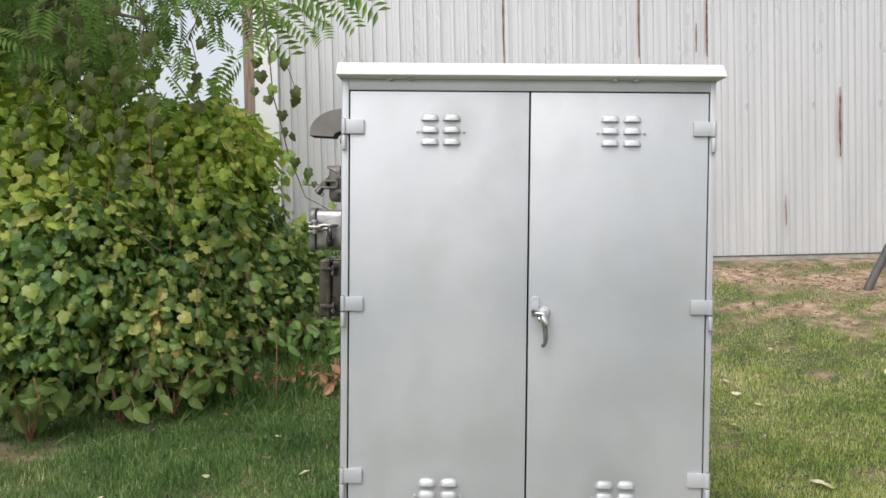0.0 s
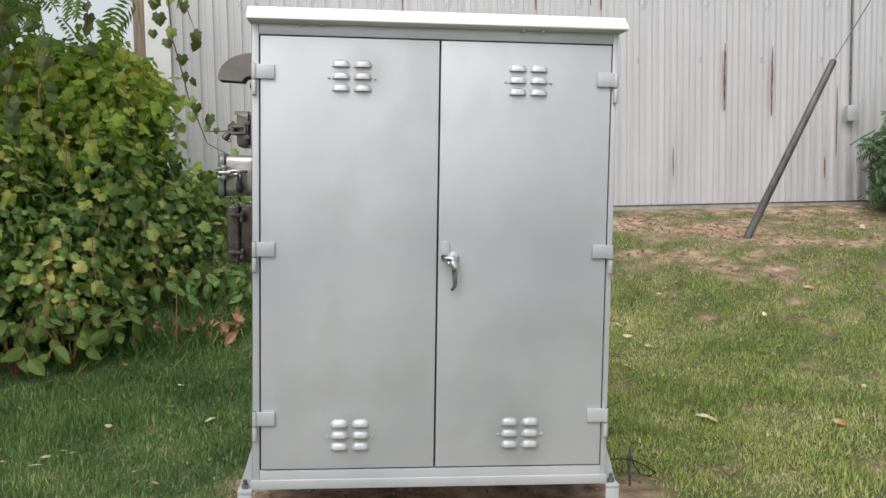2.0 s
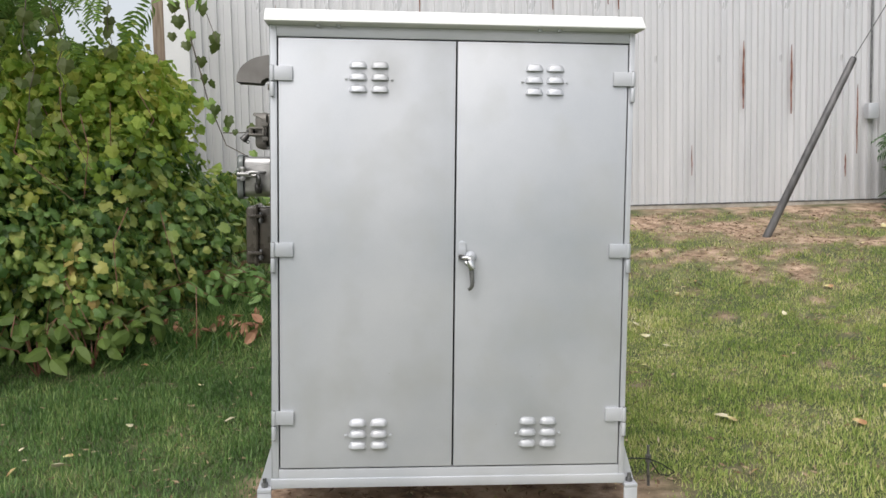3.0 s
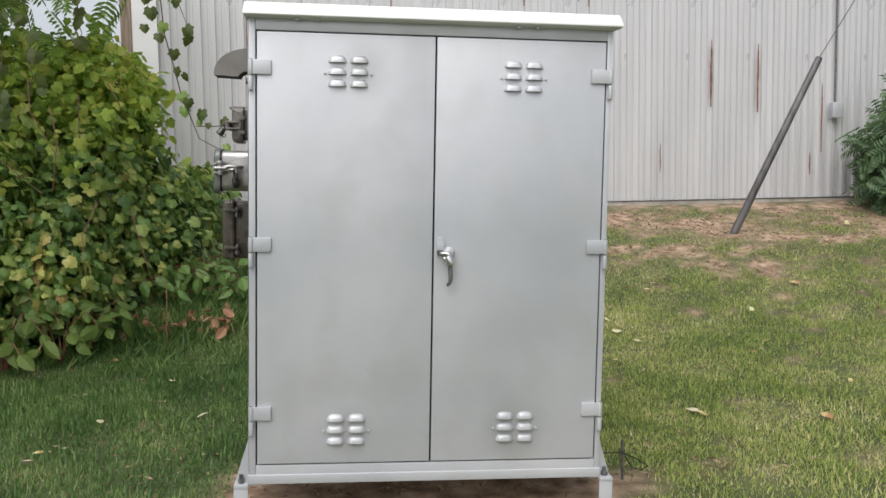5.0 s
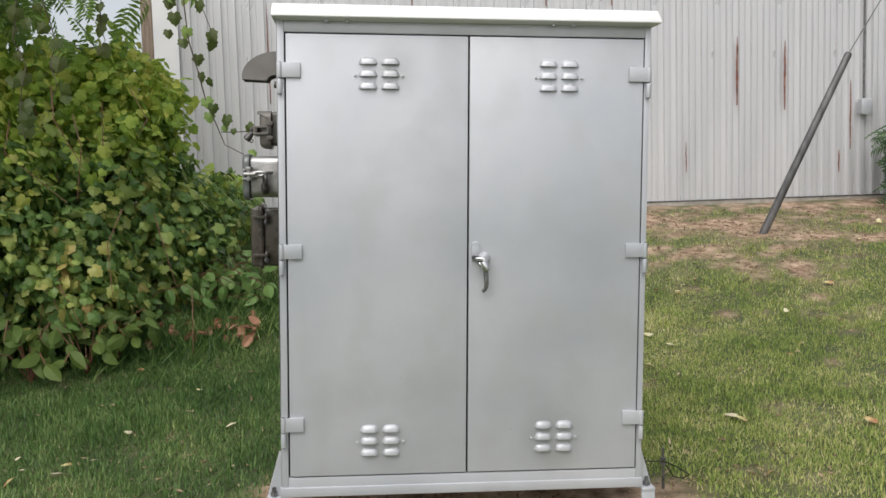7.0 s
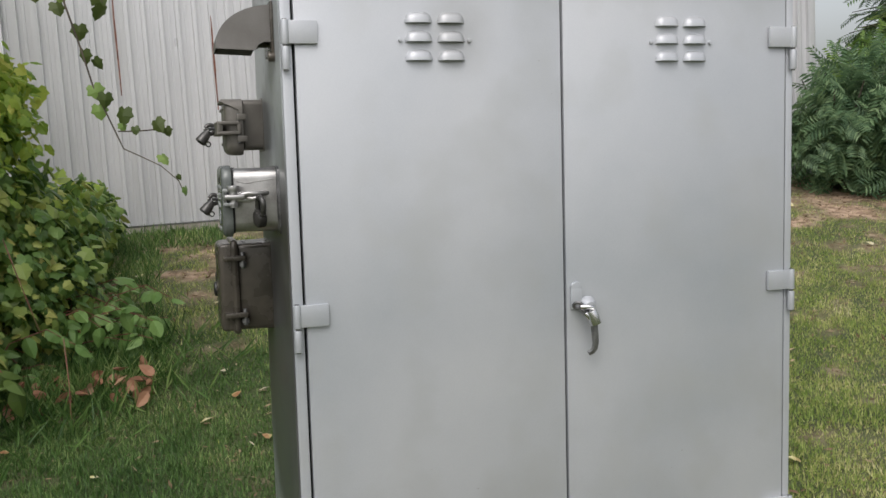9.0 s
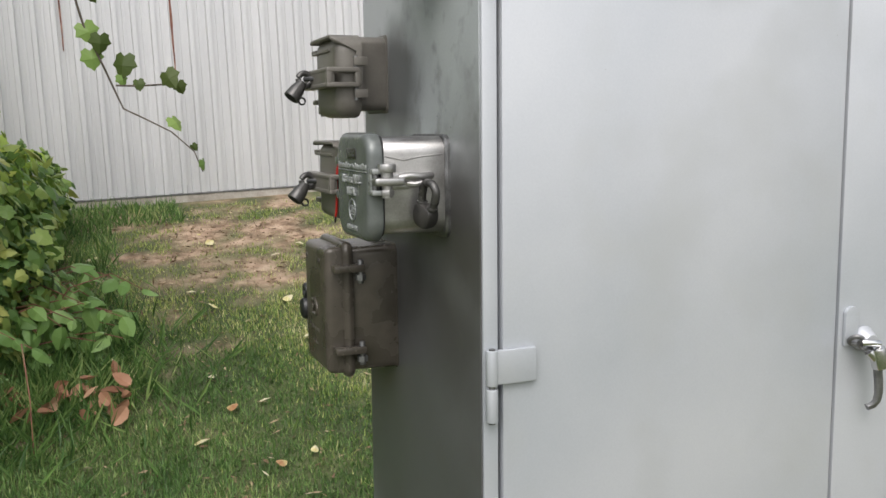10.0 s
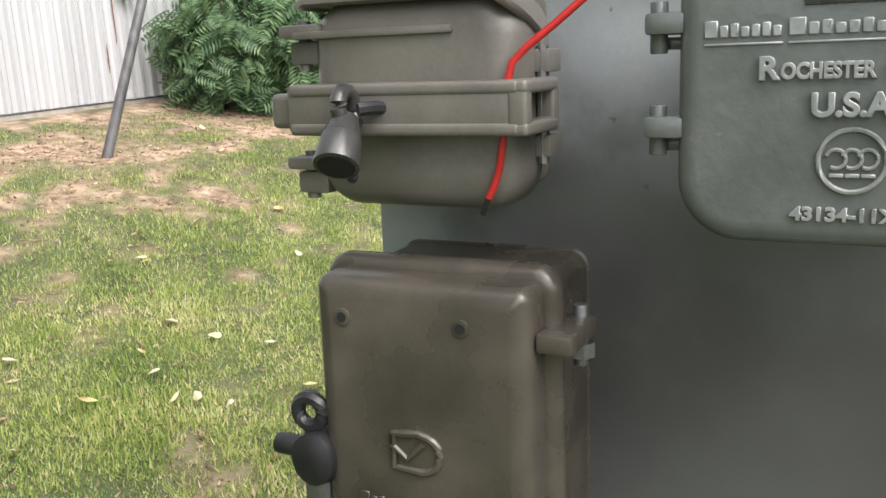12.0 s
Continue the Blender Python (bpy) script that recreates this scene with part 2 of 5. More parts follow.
# Lush green, its colour darkened further for the shade of hedge and tree.
LUSH = leafy("shaded_lush_blade", [(0.0, (0.028, 0.068, 0.018)), (0.35, (0.072, 0.148, 0.038)), (0.70, (0.165, 0.275, 0.078)), (0.92, (0.37, 0.44, 0.165)), (1.0, (0.778, 0.652, 0.416))], 0.45, 0.35, 2.1)


def siding_material():
    m = surface("ribbed_siding", [(0.585, 0.585, 0.60), (0.625, 0.622, 0.635), (0.665, 0.66, 0.672)], rough=0.30, metal=0.30, scale=0.9, fine=50, stretch=(3, 3, 0.5), bump=0.05, bump_dist=0.002, grain=0.05)
    nt = m.node_tree
    n, l = nt.nodes, nt.links
    b = n["Principled BSDF"]
    base = b.inputs["Base Color"].links[0].from_socket
    tc, info = n.new("ShaderNodeTexCoord"), n.new("ShaderNodeObjectInfo")
    sep = n.new("ShaderNodeSeparateXYZ")
    l.new(tc.outputs["Object"], sep.inputs[0])
    near = n.new("ShaderNodeMapRange")  # a narrow band beside the lap
    near.inputs["From Min"].default_value, near.inputs["From Max"].default_value = 0.005, 0.018
    near.inputs["To Min"].default_value, near.inputs["To Max"].default_value = 1, 0
    l.new(sep.outputs["X"], near.inputs["Value"])
    comb = n.new("ShaderNodeCombineXYZ")
    l.new(sep.outputs["Z"], comb.inputs["Z"])
    mul = n.new("ShaderNodeMath")
    mul.operation = "MULTIPLY"
    mul.inputs[1].default_value = 40
    l.new(info.outputs["Random"], mul.inputs[0])
    l.new(mul.outputs[0], comb.inputs["X"])
    streak = n.new("ShaderNodeTexNoise")
    streak.inputs["Scale"].default_value, streak.inputs["Detail"].default_value = 1.5, 5
    l.new(comb.outputs[0], streak.inputs["Vector"])
    cut = n.new("ShaderNodeMapRange")
    cut.inputs["From Min"].default_value, cut.inputs["From Max"].default_value = 0.60, 0.66
    l.new(streak.outputs["Fac"], cut.inputs["Value"])
    fac = n.new("ShaderNodeMath")
    fac.operation = "MULTIPLY"
    l.new(near.outputs[0], fac.inputs[0])
    l.new(cut.outputs[0], fac.inputs[1])
    mix = n.new("ShaderNodeMix")
    mix.data_type = "RGBA"
    l.new(fac.outputs[0], mix.inputs[0])
    l.new(base, mix.inputs[6])
    mix.inputs[7].default_value = (0.20, 0.060, 0.032, 1)
    l.new(mix.outputs[2], b.inputs["Base Color"])
    return m


SIDING = siding_material()
RUST = surface("rust", [(0.10, 0.040, 0.026), (0.19, 0.074, 0.048), (0.34, 0.20, 0.15)], rough=0.85, scale=14, fine=160, bump=0.3, bump_dist=0.001)


def soil_material():
    m = surface("lawn_soil", [(0.040, 0.052, 0.020), (0.068, 0.085, 0.030), (0.11, 0.12, 0.048)], rough=0.95, scale=2.2, fine=45, bump=0.8, bump_dist=0.015)
    nt = m.node_tree
    n, l = nt.nodes, nt.links
    b = n["Principled BSDF"]
    base = b.inputs["Base Color"].links[0].from_socket
    tc = n.new("ShaderNodeTexCoord")
    clay = n.new("ShaderNodeTexNoise")
    clay.inputs["Scale"].default_value, clay.inputs["Detail"].default_value = 9, 8
    l.new(tc.outputs["Object"], clay.inputs["Vector"])
    r = ramp(nt, [(0.32, (0.15, 0.096, 0.060)), (0.48, (0.31, 0.212, 0.142)), (0.66, (0.49, 0.36, 0.26))])
    l.new(clay.outputs["Fac"], r.inputs[0])
    at = n.new("ShaderNodeAttribute")
    at.attribute_name = "bare"
    mix = n.new("ShaderNodeMix")
    mix.data_type = "RGBA"
    l.new(at.outputs["Fac"], mix.inputs[0])
    l.new(base, mix.inputs[6])
    l.new(r.outputs[0], mix.inputs[7])
    l.new(mix.outputs[2], b.inputs["Base Color"])
    return m


SOIL = soil_material()

# ---- building helpers; plan units until a part is stored ----
HOME = {}


def thing(name, origin, label, category, tilt=LEANED, group="", kind="", turn=0.0, shift=(0, 0, 0), stretch=(1, 1, 1)):
    """An empty at a thing's base; its parts are given in plan units."""
    ob = new(name)
    ob.empty_display_size = 0.05
    ob.matrix_world = tilt @ Matrix.Translation((Vector(origin) + Vector(shift)) * U) @ Matrix.Rotation(radians(turn), 4, "Z") @ Matrix.Diagonal((*stretch, 1))
    HOME[ob] = Vector(origin)
    return tagged(ob, label, category, group, kind)


def finish(me, smooth=True):
    if smooth:
        me.polygons.foreach_set("use_smooth", [True] * len(me.polygons))
        me.set_sharp_from_angle(angle=radians(38))
    return me


def part(name, bm, material, parent, label="", smooth=True):
    home = HOME[parent]
    bmesh.ops.recalc_face_normals(bm, faces=bm.faces)
    for v in bm.verts:
        v.co = (v.co - home) * U
    me = bpy.data.meshes.new(name)
    bm.to_mesh(me)
    bm.free()
    finish(me, smooth)
    me.materials.append(material)
    ob = new(name, me)
    ob.parent = parent
    HOME[ob] = home
    return tagged(ob, label)


def raw(name, verts, faces, material, parent=None, label="", smooth=False):
    """A mesh from computed arrays, already in metres."""
    me = bpy.data.meshes.new(name)
    me.from_pydata(verts, [], faces)
    me.materials.append(material)
    if smooth:
        finish(me)
    ob = new(name, me)
    if parent:
        ob.parent = parent
    return tagged(ob, label)


def box(bm, lo, hi, bevel=0.0, seg=2):
    r = bmesh.ops.create_cube(bm, size=1)
    c, s = (Vector(lo) + Vector(hi)) / 2, Vector(hi) - Vector(lo)
    for v in r["verts"]:
        v.co = Vector((v.co.x * s.x, v.co.y * s.y, v.co.z * s.z)) + c
    if bevel:
        edges = list({e for v in r["verts"] for e in v.link_edges})
        bmesh.ops.bevel(bm, geom=edges, offset=bevel, segments=seg, profile=0.6, affect="EDGES")
    return bm


def rod(bm, a, b, r, r2=None, seg=16, bevel=0.0):
    a, b = Vector(a), Vector(b)
    q = (b - a).to_track_quat("Z", "Y").to_matrix().to_4x4()
    m = Matrix.Translation((a + b) / 2) @ q
    res = bmesh.ops.create_cone(bm, cap_ends=True, segments=seg, radius1=r, radius2=r if r2 is None else r2, depth=(b - a).length, matrix=m)
    if bevel:
        edges = [e for e in {e for v in res["verts"] for e in v.link_edges} if any(len(f.verts) > 4 for f in e.link_faces)]
        bmesh.ops.bevel(bm, geom=edges, offset=bevel, segments=2, profile=0.6, affect="EDGES")
    return bm


def tube(bm, pts, r, seg=10, taper=1.0):
    """A round bar along points; taper scales the far end."""
    pts = [Vector(p) for p in pts]
    rings = []
    up = Vector((0.31, 0.17, 0.93))
    for i, p in enumerate(pts):
        d = (pts[min(i + 1, len(pts) - 1)] - pts[max(i - 1, 0)]).normalized()
        s = d.cross(up).normalized()
        u = s.cross(d)
        rad = r * (1 + (taper - 1) * i / (len(pts) - 1))
        rings.append([bm.verts.new(p + rad * (math.cos(2 * math.pi * j / seg) * s + math.sin(2 * math.pi * j / seg) * u)) for j in range(seg)])
    for a, b in zip(rings, rings[1:]):
        for j in range(seg):
            bm.faces.new((a[j], a[(j + 1) % seg], b[(j + 1) % seg], b[j]))
    bm.faces.new(rings[0]), bm.faces.new(rings[-1])
    return bm


def arc(c, r, a0, a1, n, ax=(1, 0, 0), ay=(0, 0, 1)):
    return [Vector(c) + r * (math.cos(radians(a0 + (a1 - a0) * i / n)) * Vector(ax) + math.sin(radians(a0 + (a1 - a0) * i / n)) * Vector(ay)) for i in range(n + 1)]


def ring(bm, x, y0, y1, z0, z1, r, seg=5, corners=(1, 1, 1, 1)):
    """A rounded rectangle of vertices in the plane at x."""
    out = []
    for k, (cy, cz, a) in enumerate(((y1, z1, 0), (y0, z1, 90), (y0, z0, 180), (y1, z0, 270))):
        q = r * corners[k]
        oy, oz = cy + (-q if cy == y1 else q), cz + (-q if cz == z1 else q)
        for i in range(seg + 1):
            t = radians(a + 90 * i / seg)
            out.append(bm.verts.new((x, oy + q * math.cos(t), oz + q * math.sin(t))))
    return out


def loft(bm, rings, cap0=True, cap1=True):
    for a, b in zip(rings, rings[1:]):
        for j in range(len(a)):
            bm.faces.new((a[j], a[(j + 1) % len(a)], b[(j + 1) % len(a)], b[j]))
    if cap0:
        bm.faces.new(rings[0])
    if cap1:
        bm.faces.new(rings[-1])
    return bm


def pan(bm, y0, y1, z0, z1, r, steps, seg=5):
    """A box of rounded outline: steps are (x, inset)."""
    return loft(bm, [ring(bm, x, y0 + i, y1 - i, z0 + i, z1 - i, max(r - i, 0.002), seg) for x, i in steps])


def lettering(bm, text, x, y, z, size, width=None):
    """Raised letters on a face that looks towards -x; the line starts at (y, z) and runs towards -y."""
    cu = bpy.data.curves.new("letters", "FONT")
    cu.body, cu.size, cu.extrude, cu.bevel_depth, cu.offset = text, size, size * 0.15, size * 0.035, size * 0.016
    ob = new("letters", cu)
    deps = bpy.context.evaluated_depsgraph_get()
    me = bpy.data.meshes.new_from_object(ob.evaluated_get(deps))
    w = max(v.co.x for v in me.vertices)
    k = (width / w) if width else 1.0
    for v in me.vertices:
        v.co = (x - v.co.z, y - v.co.x * k, z + v.co.y)
    bm.from_mesh(me)
    bpy.data.objects.remove(ob)
    bpy.data.curves.remove(cu)
    bpy.data.meshes.remove(me)
    return bm


# ---- ground: one lawn that climbs a low bank to the barn ----
GY = [-400, -30, -3, 0, 1.2, 2.1, 2.7, 3.4, 4.0, 4.7, 5.5, 6.3, 8, 40, 400]
GZ = [-2.0, -0.3, 0.0, 0.02, 0.05, 0.12, 0.20, 0.33, 0.44, 0.58, 0.71, 0.85, 0.95, 1.0, 1.2]


def ground_z(x, y):
    return float(np.interp(y, GY, GZ)) + 0.012 * noise.noise((x * 1.3, y * 1.3, 0.0))


def bareness(x, y):
    """How bare the soil lies at a place of the plan, 0 to 1."""
    a = 0.8 * noise.noise((x * 0.9, y * 1.5, 3.0)) + 0.8 * noise.noise((x * 2.7, y * 3.6, 7.0)) + 0.9 * noise.noise((x * 5.0, y * 6.5, 2.0)) + 0.5 * noise.noise((x * 11.0, y * 13.0, 8.0))
    bank = min(1, max(0, (y - 2.6) / 2.9)) * (1.0 if x > 1.5 else 0.72)
    b = a * (1.05 + 0.40 * bank) - 0.42 + 1.10 * bank - (0.4 if y < -1.0 else 0.0)
    if -0.12 < x < 1.45 and -0.10 < y < 0.62:
        b = max(b, 1.0)
    d = math.hypot(x - 1.5, y - 0.28)
    b = max(b, 1.3 - d / 0.16)
    # worn soil along the hedge's foot
    rough = 0.35 * noise.noise((x * 5.0, y * 6.0, 4.0))
    b = max(b, 0.40 + 1.3 * rough - 0.6 * math.hypot((x + 1.30) / 0.40, (y - 2.30) / 0.30))
    b = max(b, 0.66 + 1.3 * rough - 0.6 * math.hypot((x + 2.35) / 0.75, (y - 1.85) / 0.30))
    b = max(b, 0.9 - math.hypot(x - 4.2, (y - 5.2) / 0.8) / 1.0)
    return min(1.0, max(0.0, b))


def build_ground():
    xs = np.concatenate([[-400, -120, -50, -25, -14, -9, -6.5, -5], np.arange(-4, 9.01, 0.14), [10, 11.5, 14, 18, 25, 50, 120, 400]])
    ys = np.concatenate([[-400, -120, -50, -25, -12, -7, -4.5, -3, -2], np.arange(-1.2, 7.0, 0.14), [7.5, 8.5, 10, 13, 18, 30, 60, 140, 400]])
    verts = [(x * U, y * U, ground_z(x, y) * U) for y in ys for x in xs]
    w = len(xs)
    faces = [(j * w + i, j * w + i + 1, (j + 1) * w + i + 1, (j + 1) * w + i) for j in range(len(ys) - 1) for i in range(w - 1)]
    ob = raw("ground", verts, faces, SOIL, smooth=True)
    att = ob.data.attributes.new("bare", "FLOAT", "POINT")
    att.data.foreach_set("value", [bareness(x, y) for y in ys for x in xs])
    return tagged(ob, "lawn soil with bare clay patches on the bank", "ground", kind="structure")


build_ground()


# ---- the barn ----
WALL_X, WALL_Y, WALL_Z = -1.36, 6.30 - 0.045, 0.91
PANEL_W, PANELS, WALL_H, RIBS = 0.695, 12, 3.4, 5
FIRST_LAP = 0.24  # the first sheet is cut to this width


def sheet(o, x0, x1):
    """A ribbed steel sheet from x0 to x1 of its full width, its last rib lapping the next sheet."""
    pitch = PANEL_W / RIBS
    prof = []
    for k in range(RIBS):
        for dx, h in ((0.0, 0), (0.004, 0.040), (0.036, 0.040), (0.040, 0), (0.078, 0), (0.080, 0.009), (0.098, 0.009), (0.100, 0)):
            prof.append((k * pitch + dx, -h))
    prof += [(PANEL_W + 0.000, -0.003), (PANEL_W + 0.003, -0.0435), (PANEL_W + 0.037, -0.0435)]
    prof = [(x - x0, y) for x, y in prof if x0 - 1e-6 <= x <= x1]
    bm = bmesh.new()
    rows = [[bm.verts.new(o + Vector((x, y, z))) for x, y in prof] for z in (0.0, WALL_H)]
    for i in range(len(prof) - 1):
        bm.faces.new((rows[0][i], rows[0][i + 1], rows[1][i + 1], rows[1][i]))
    return bm


def rust_streak(o, x, z0, z1, w):
    """A rust run down a lap: ragged edges, thin at both ends."""
    bm = bmesh.new()
    n = 26
    rows = []
    for i in range(n + 1):
        u = i / n
        k = w * 1.35 * (0.25 + 0.75 * math.sin(math.pi * min(1, 0.08 + 0.92 * u)) ** 0.6) * (0.75 + 0.5 * abs(noise.noise((x * 7, u * 9, 2.0))))
        c = x + 0.005 * noise.noise((x * 3, u * 4, 6.0))
        rows.append([bm.verts.new(o + Vector((c + s * k / 2, -0.0465, z0 + (z1 - z0) * u))) for s in (-1, 1)])
    for a, b in zip(rows, rows[1:]):
        bm.faces.new((a[0], a[1], b[1], b[0]))
    return bm


def build_barn():
    barn = thing("barn", (WALL_X, WALL_Y, WALL_Z), "pale ribbed steel barn with rust streaks at the laps", "barn", LEVEL, turn=1.9)
    o = Vector((WALL_X, WALL_Y, WALL_Z))
    part("siding_panel", sheet(o, PANEL_W - FIRST_LAP + 0.02, 9), SIDING, barn, smooth=False)
    first = part("siding_panel", sheet(o, 0, 9), SIDING, barn, smooth=False)
    first.location = (FIRST_LAP * U, 0, 0)
    for k in range(1, PANELS - 1):
        c = first.copy()
        scene.collection.objects.link(c)
        c.location = ((FIRST_LAP + k * PANEL_W) * U, 0, 0)
    L = FIRST_LAP + (PANELS - 1) * PANEL_W + 0.03
    for x, z0, z1, w in ((5.77, 1.00, 1.72, 0.020), (6.31, 0.94, 1.68, 0.020), (3.705, 0.72, 1.26, 0.020), (3.70, 2.05, 2.9, 0.016), (4.40, 2.05, 2.7, 0.018), (4.29, 2.1, 2.4, 0.012), (2.31, 2.0, 2.9, 0.014), (1.645, 0.95, 1.75, 0.014), (0.86, 1.1, 2.1, 0.012), (7.07, 0.5, 1.25, 0.014), (6.94, 0.25, 0.50, 0.014), (5.20, 0.3, 0.62, 0.010)):
        part("rust_streak", rust_streak(o, x, z0, z1, w), RUST, barn, "red-brown rust run", smooth=False)
    # the wall's body behind the sheets, its ends and its roof
    bm = bmesh.new()
    box(bm, o + Vector((0.0, 0.012, 0.0)), o + Vector((L, 0.12, WALL_H)))
    box(bm, o + Vector((0.0, 0.12, 0.0)), o + Vector((0.1, 5.0, WALL_H)))
    box(bm, o + Vector((L - 0.1, 0.12, 0.0)), o + Vector((L, 5.0, WALL_H)))
    box(bm, o + Vector((0.1, 4.9, 0.0)), o + Vector((L - 0.1, 5.0, WALL_H)))
    part("wall", bm, SIDING, barn, smooth=False)
    bm = bmesh.new()
    a = [bm.verts.new(o + Vector(p)) for p in ((-0.3, -0.35, WALL_H), (L + 0.3, -0.35, WALL_H), (L + 0.3, 2.5, WALL_H + 1.0), (-0.3, 2.5, WALL_H + 1.0), (L + 0.3, 5.35, WALL_H), (-0.3, 5.35, WALL_H))]
    bm.faces.new((a[0], a[1], a[2], a[3])), bm.faces.new((a[3], a[2], a[4], a[5]))
    bm.faces.new((a[0], a[3], a[5])), bm.faces.new((a[1], a[4], a[2])), bm.faces.new((a[0], a[5], a[4], a[1]))
    part("roof", bm, SIDING, barn, smooth=False)
    part("foundation", box(bmesh.new(), o + Vector((-0.02, -0.03, -0.35)), o + Vector((L + 0.02, 0.14, -0.012)), 0.006), CONCRETE, barn)
    part("base_angle", box(bmesh.new(), o + Vector((0.0, -0.035, -0.012)), o + Vector((L, 0.012, -0.002)), 0.002), STEEL, barn, "dark metal angle under the sheets")
    part("corner_trim", box(bmesh.new(), o + Vector((-0.24, -0.05, -0.2)), o + Vector((-0.002, 0.14, WALL_H)), 0.006), WHITE, barn, "white corner board")
    part("corner_trim", box(bmesh.new(), o + Vector((L + 0.004, -0.035, 0.0)), o + Vector((L + 0.07, 0.14, WALL_H)), 0.006), SIDING, barn)
    part("corner_post", box(bmesh.new(), o + Vector((-0.36, 0.0, -0.3)), o + Vector((-0.25, 0.12, WALL_H)), 0.006), WOOD, barn, "tan weathered wooden post")
    # meter cabinet and its conduit
    bm = bmesh.new()
    box(bm, o + Vector((7.15, -0.13, 0.87)), o + Vector((7.27, -0.040, 1.04)), 0.012)
    part("utility_box", bm, SILVER, barn, "small grey utility box")
    bm = bmesh.new()
    rod(bm, o + Vector((7.215, -0.058, 1.04)), o + Vector((7.215, -0.058, WALL_H)), 0.012, seg=10)
    part("conduit", bm, STEEL, barn)
    return barn


build_barn()


# ---- guy-wire guard in front of the barn ----
def build_guard():
    base, top = Vector((4.08, 5.06, 0.62)), Vector((4.91, 5.07, 2.28))
    t = thing("guy_wire_guard", base, "leaning weathered grey guard on a steel guy wire", "guy wire", LEVEL)
    d = (top - base).normalized()
    bm = bmesh.new()
    rod(bm, base - d * 0.15, top, 0.038, 0.033, seg=14, bevel=0.006)
    part("guard", bm, GUARD, t)
    rod(bm := bmesh.new(), top - d * 0.05, top + d * 0.012, 0.028, seg=12, bevel=0.005)
    part("cap", bm, BLACK, t)
    part("wire", rod(bmesh.new(), top, top + (d + Vector((0.12, 0, 0))) * 3.2, 0.006, seg=6), STEEL, t)


build_guard()


# ---- the signal cabinet ----
W, DEEP = 1.30, 0.545
Z0, Z1 = 0.20, 1.862
DX = (0.0312, 0.6535, 0.6600, 1.2745)
DZ = (0.279, 1.816)


def louvre(bm, x, z, w=0.064, h=0.025, d=0.015):
    """A pressed hood, open below; its lower lip is at z."""
    nx, nz = 10, 5
    grid = []
    for j in range(nz + 1):
        a = radians(90 * j / nz)
        row = []
        for i in range(nx + 1):
            u = -1 + 2 * i / nx
            e = (1 - abs(u) ** 3.2) ** 0.5
            row.append(bm.verts.new((x + w / 2 * u, -0.0045 - d * e * math.cos(a), z + h * (0.25 + 0.75 * e) * math.sin(a))))
        grid.append(row)
    for j in range(nz):
        for i in range(nx):
            bm.faces.new((grid[j][i], grid[j][i + 1], grid[j + 1][i + 1], grid[j + 1][i]))
    low = [bm.verts.new((v.co.x, -0.0042, z + 0.001)) for v in grid[0]]
    for i in range(nx):
        bm.faces.new((grid[0][i + 1], grid[0][i], low[i], low[i + 1]))
    return bm


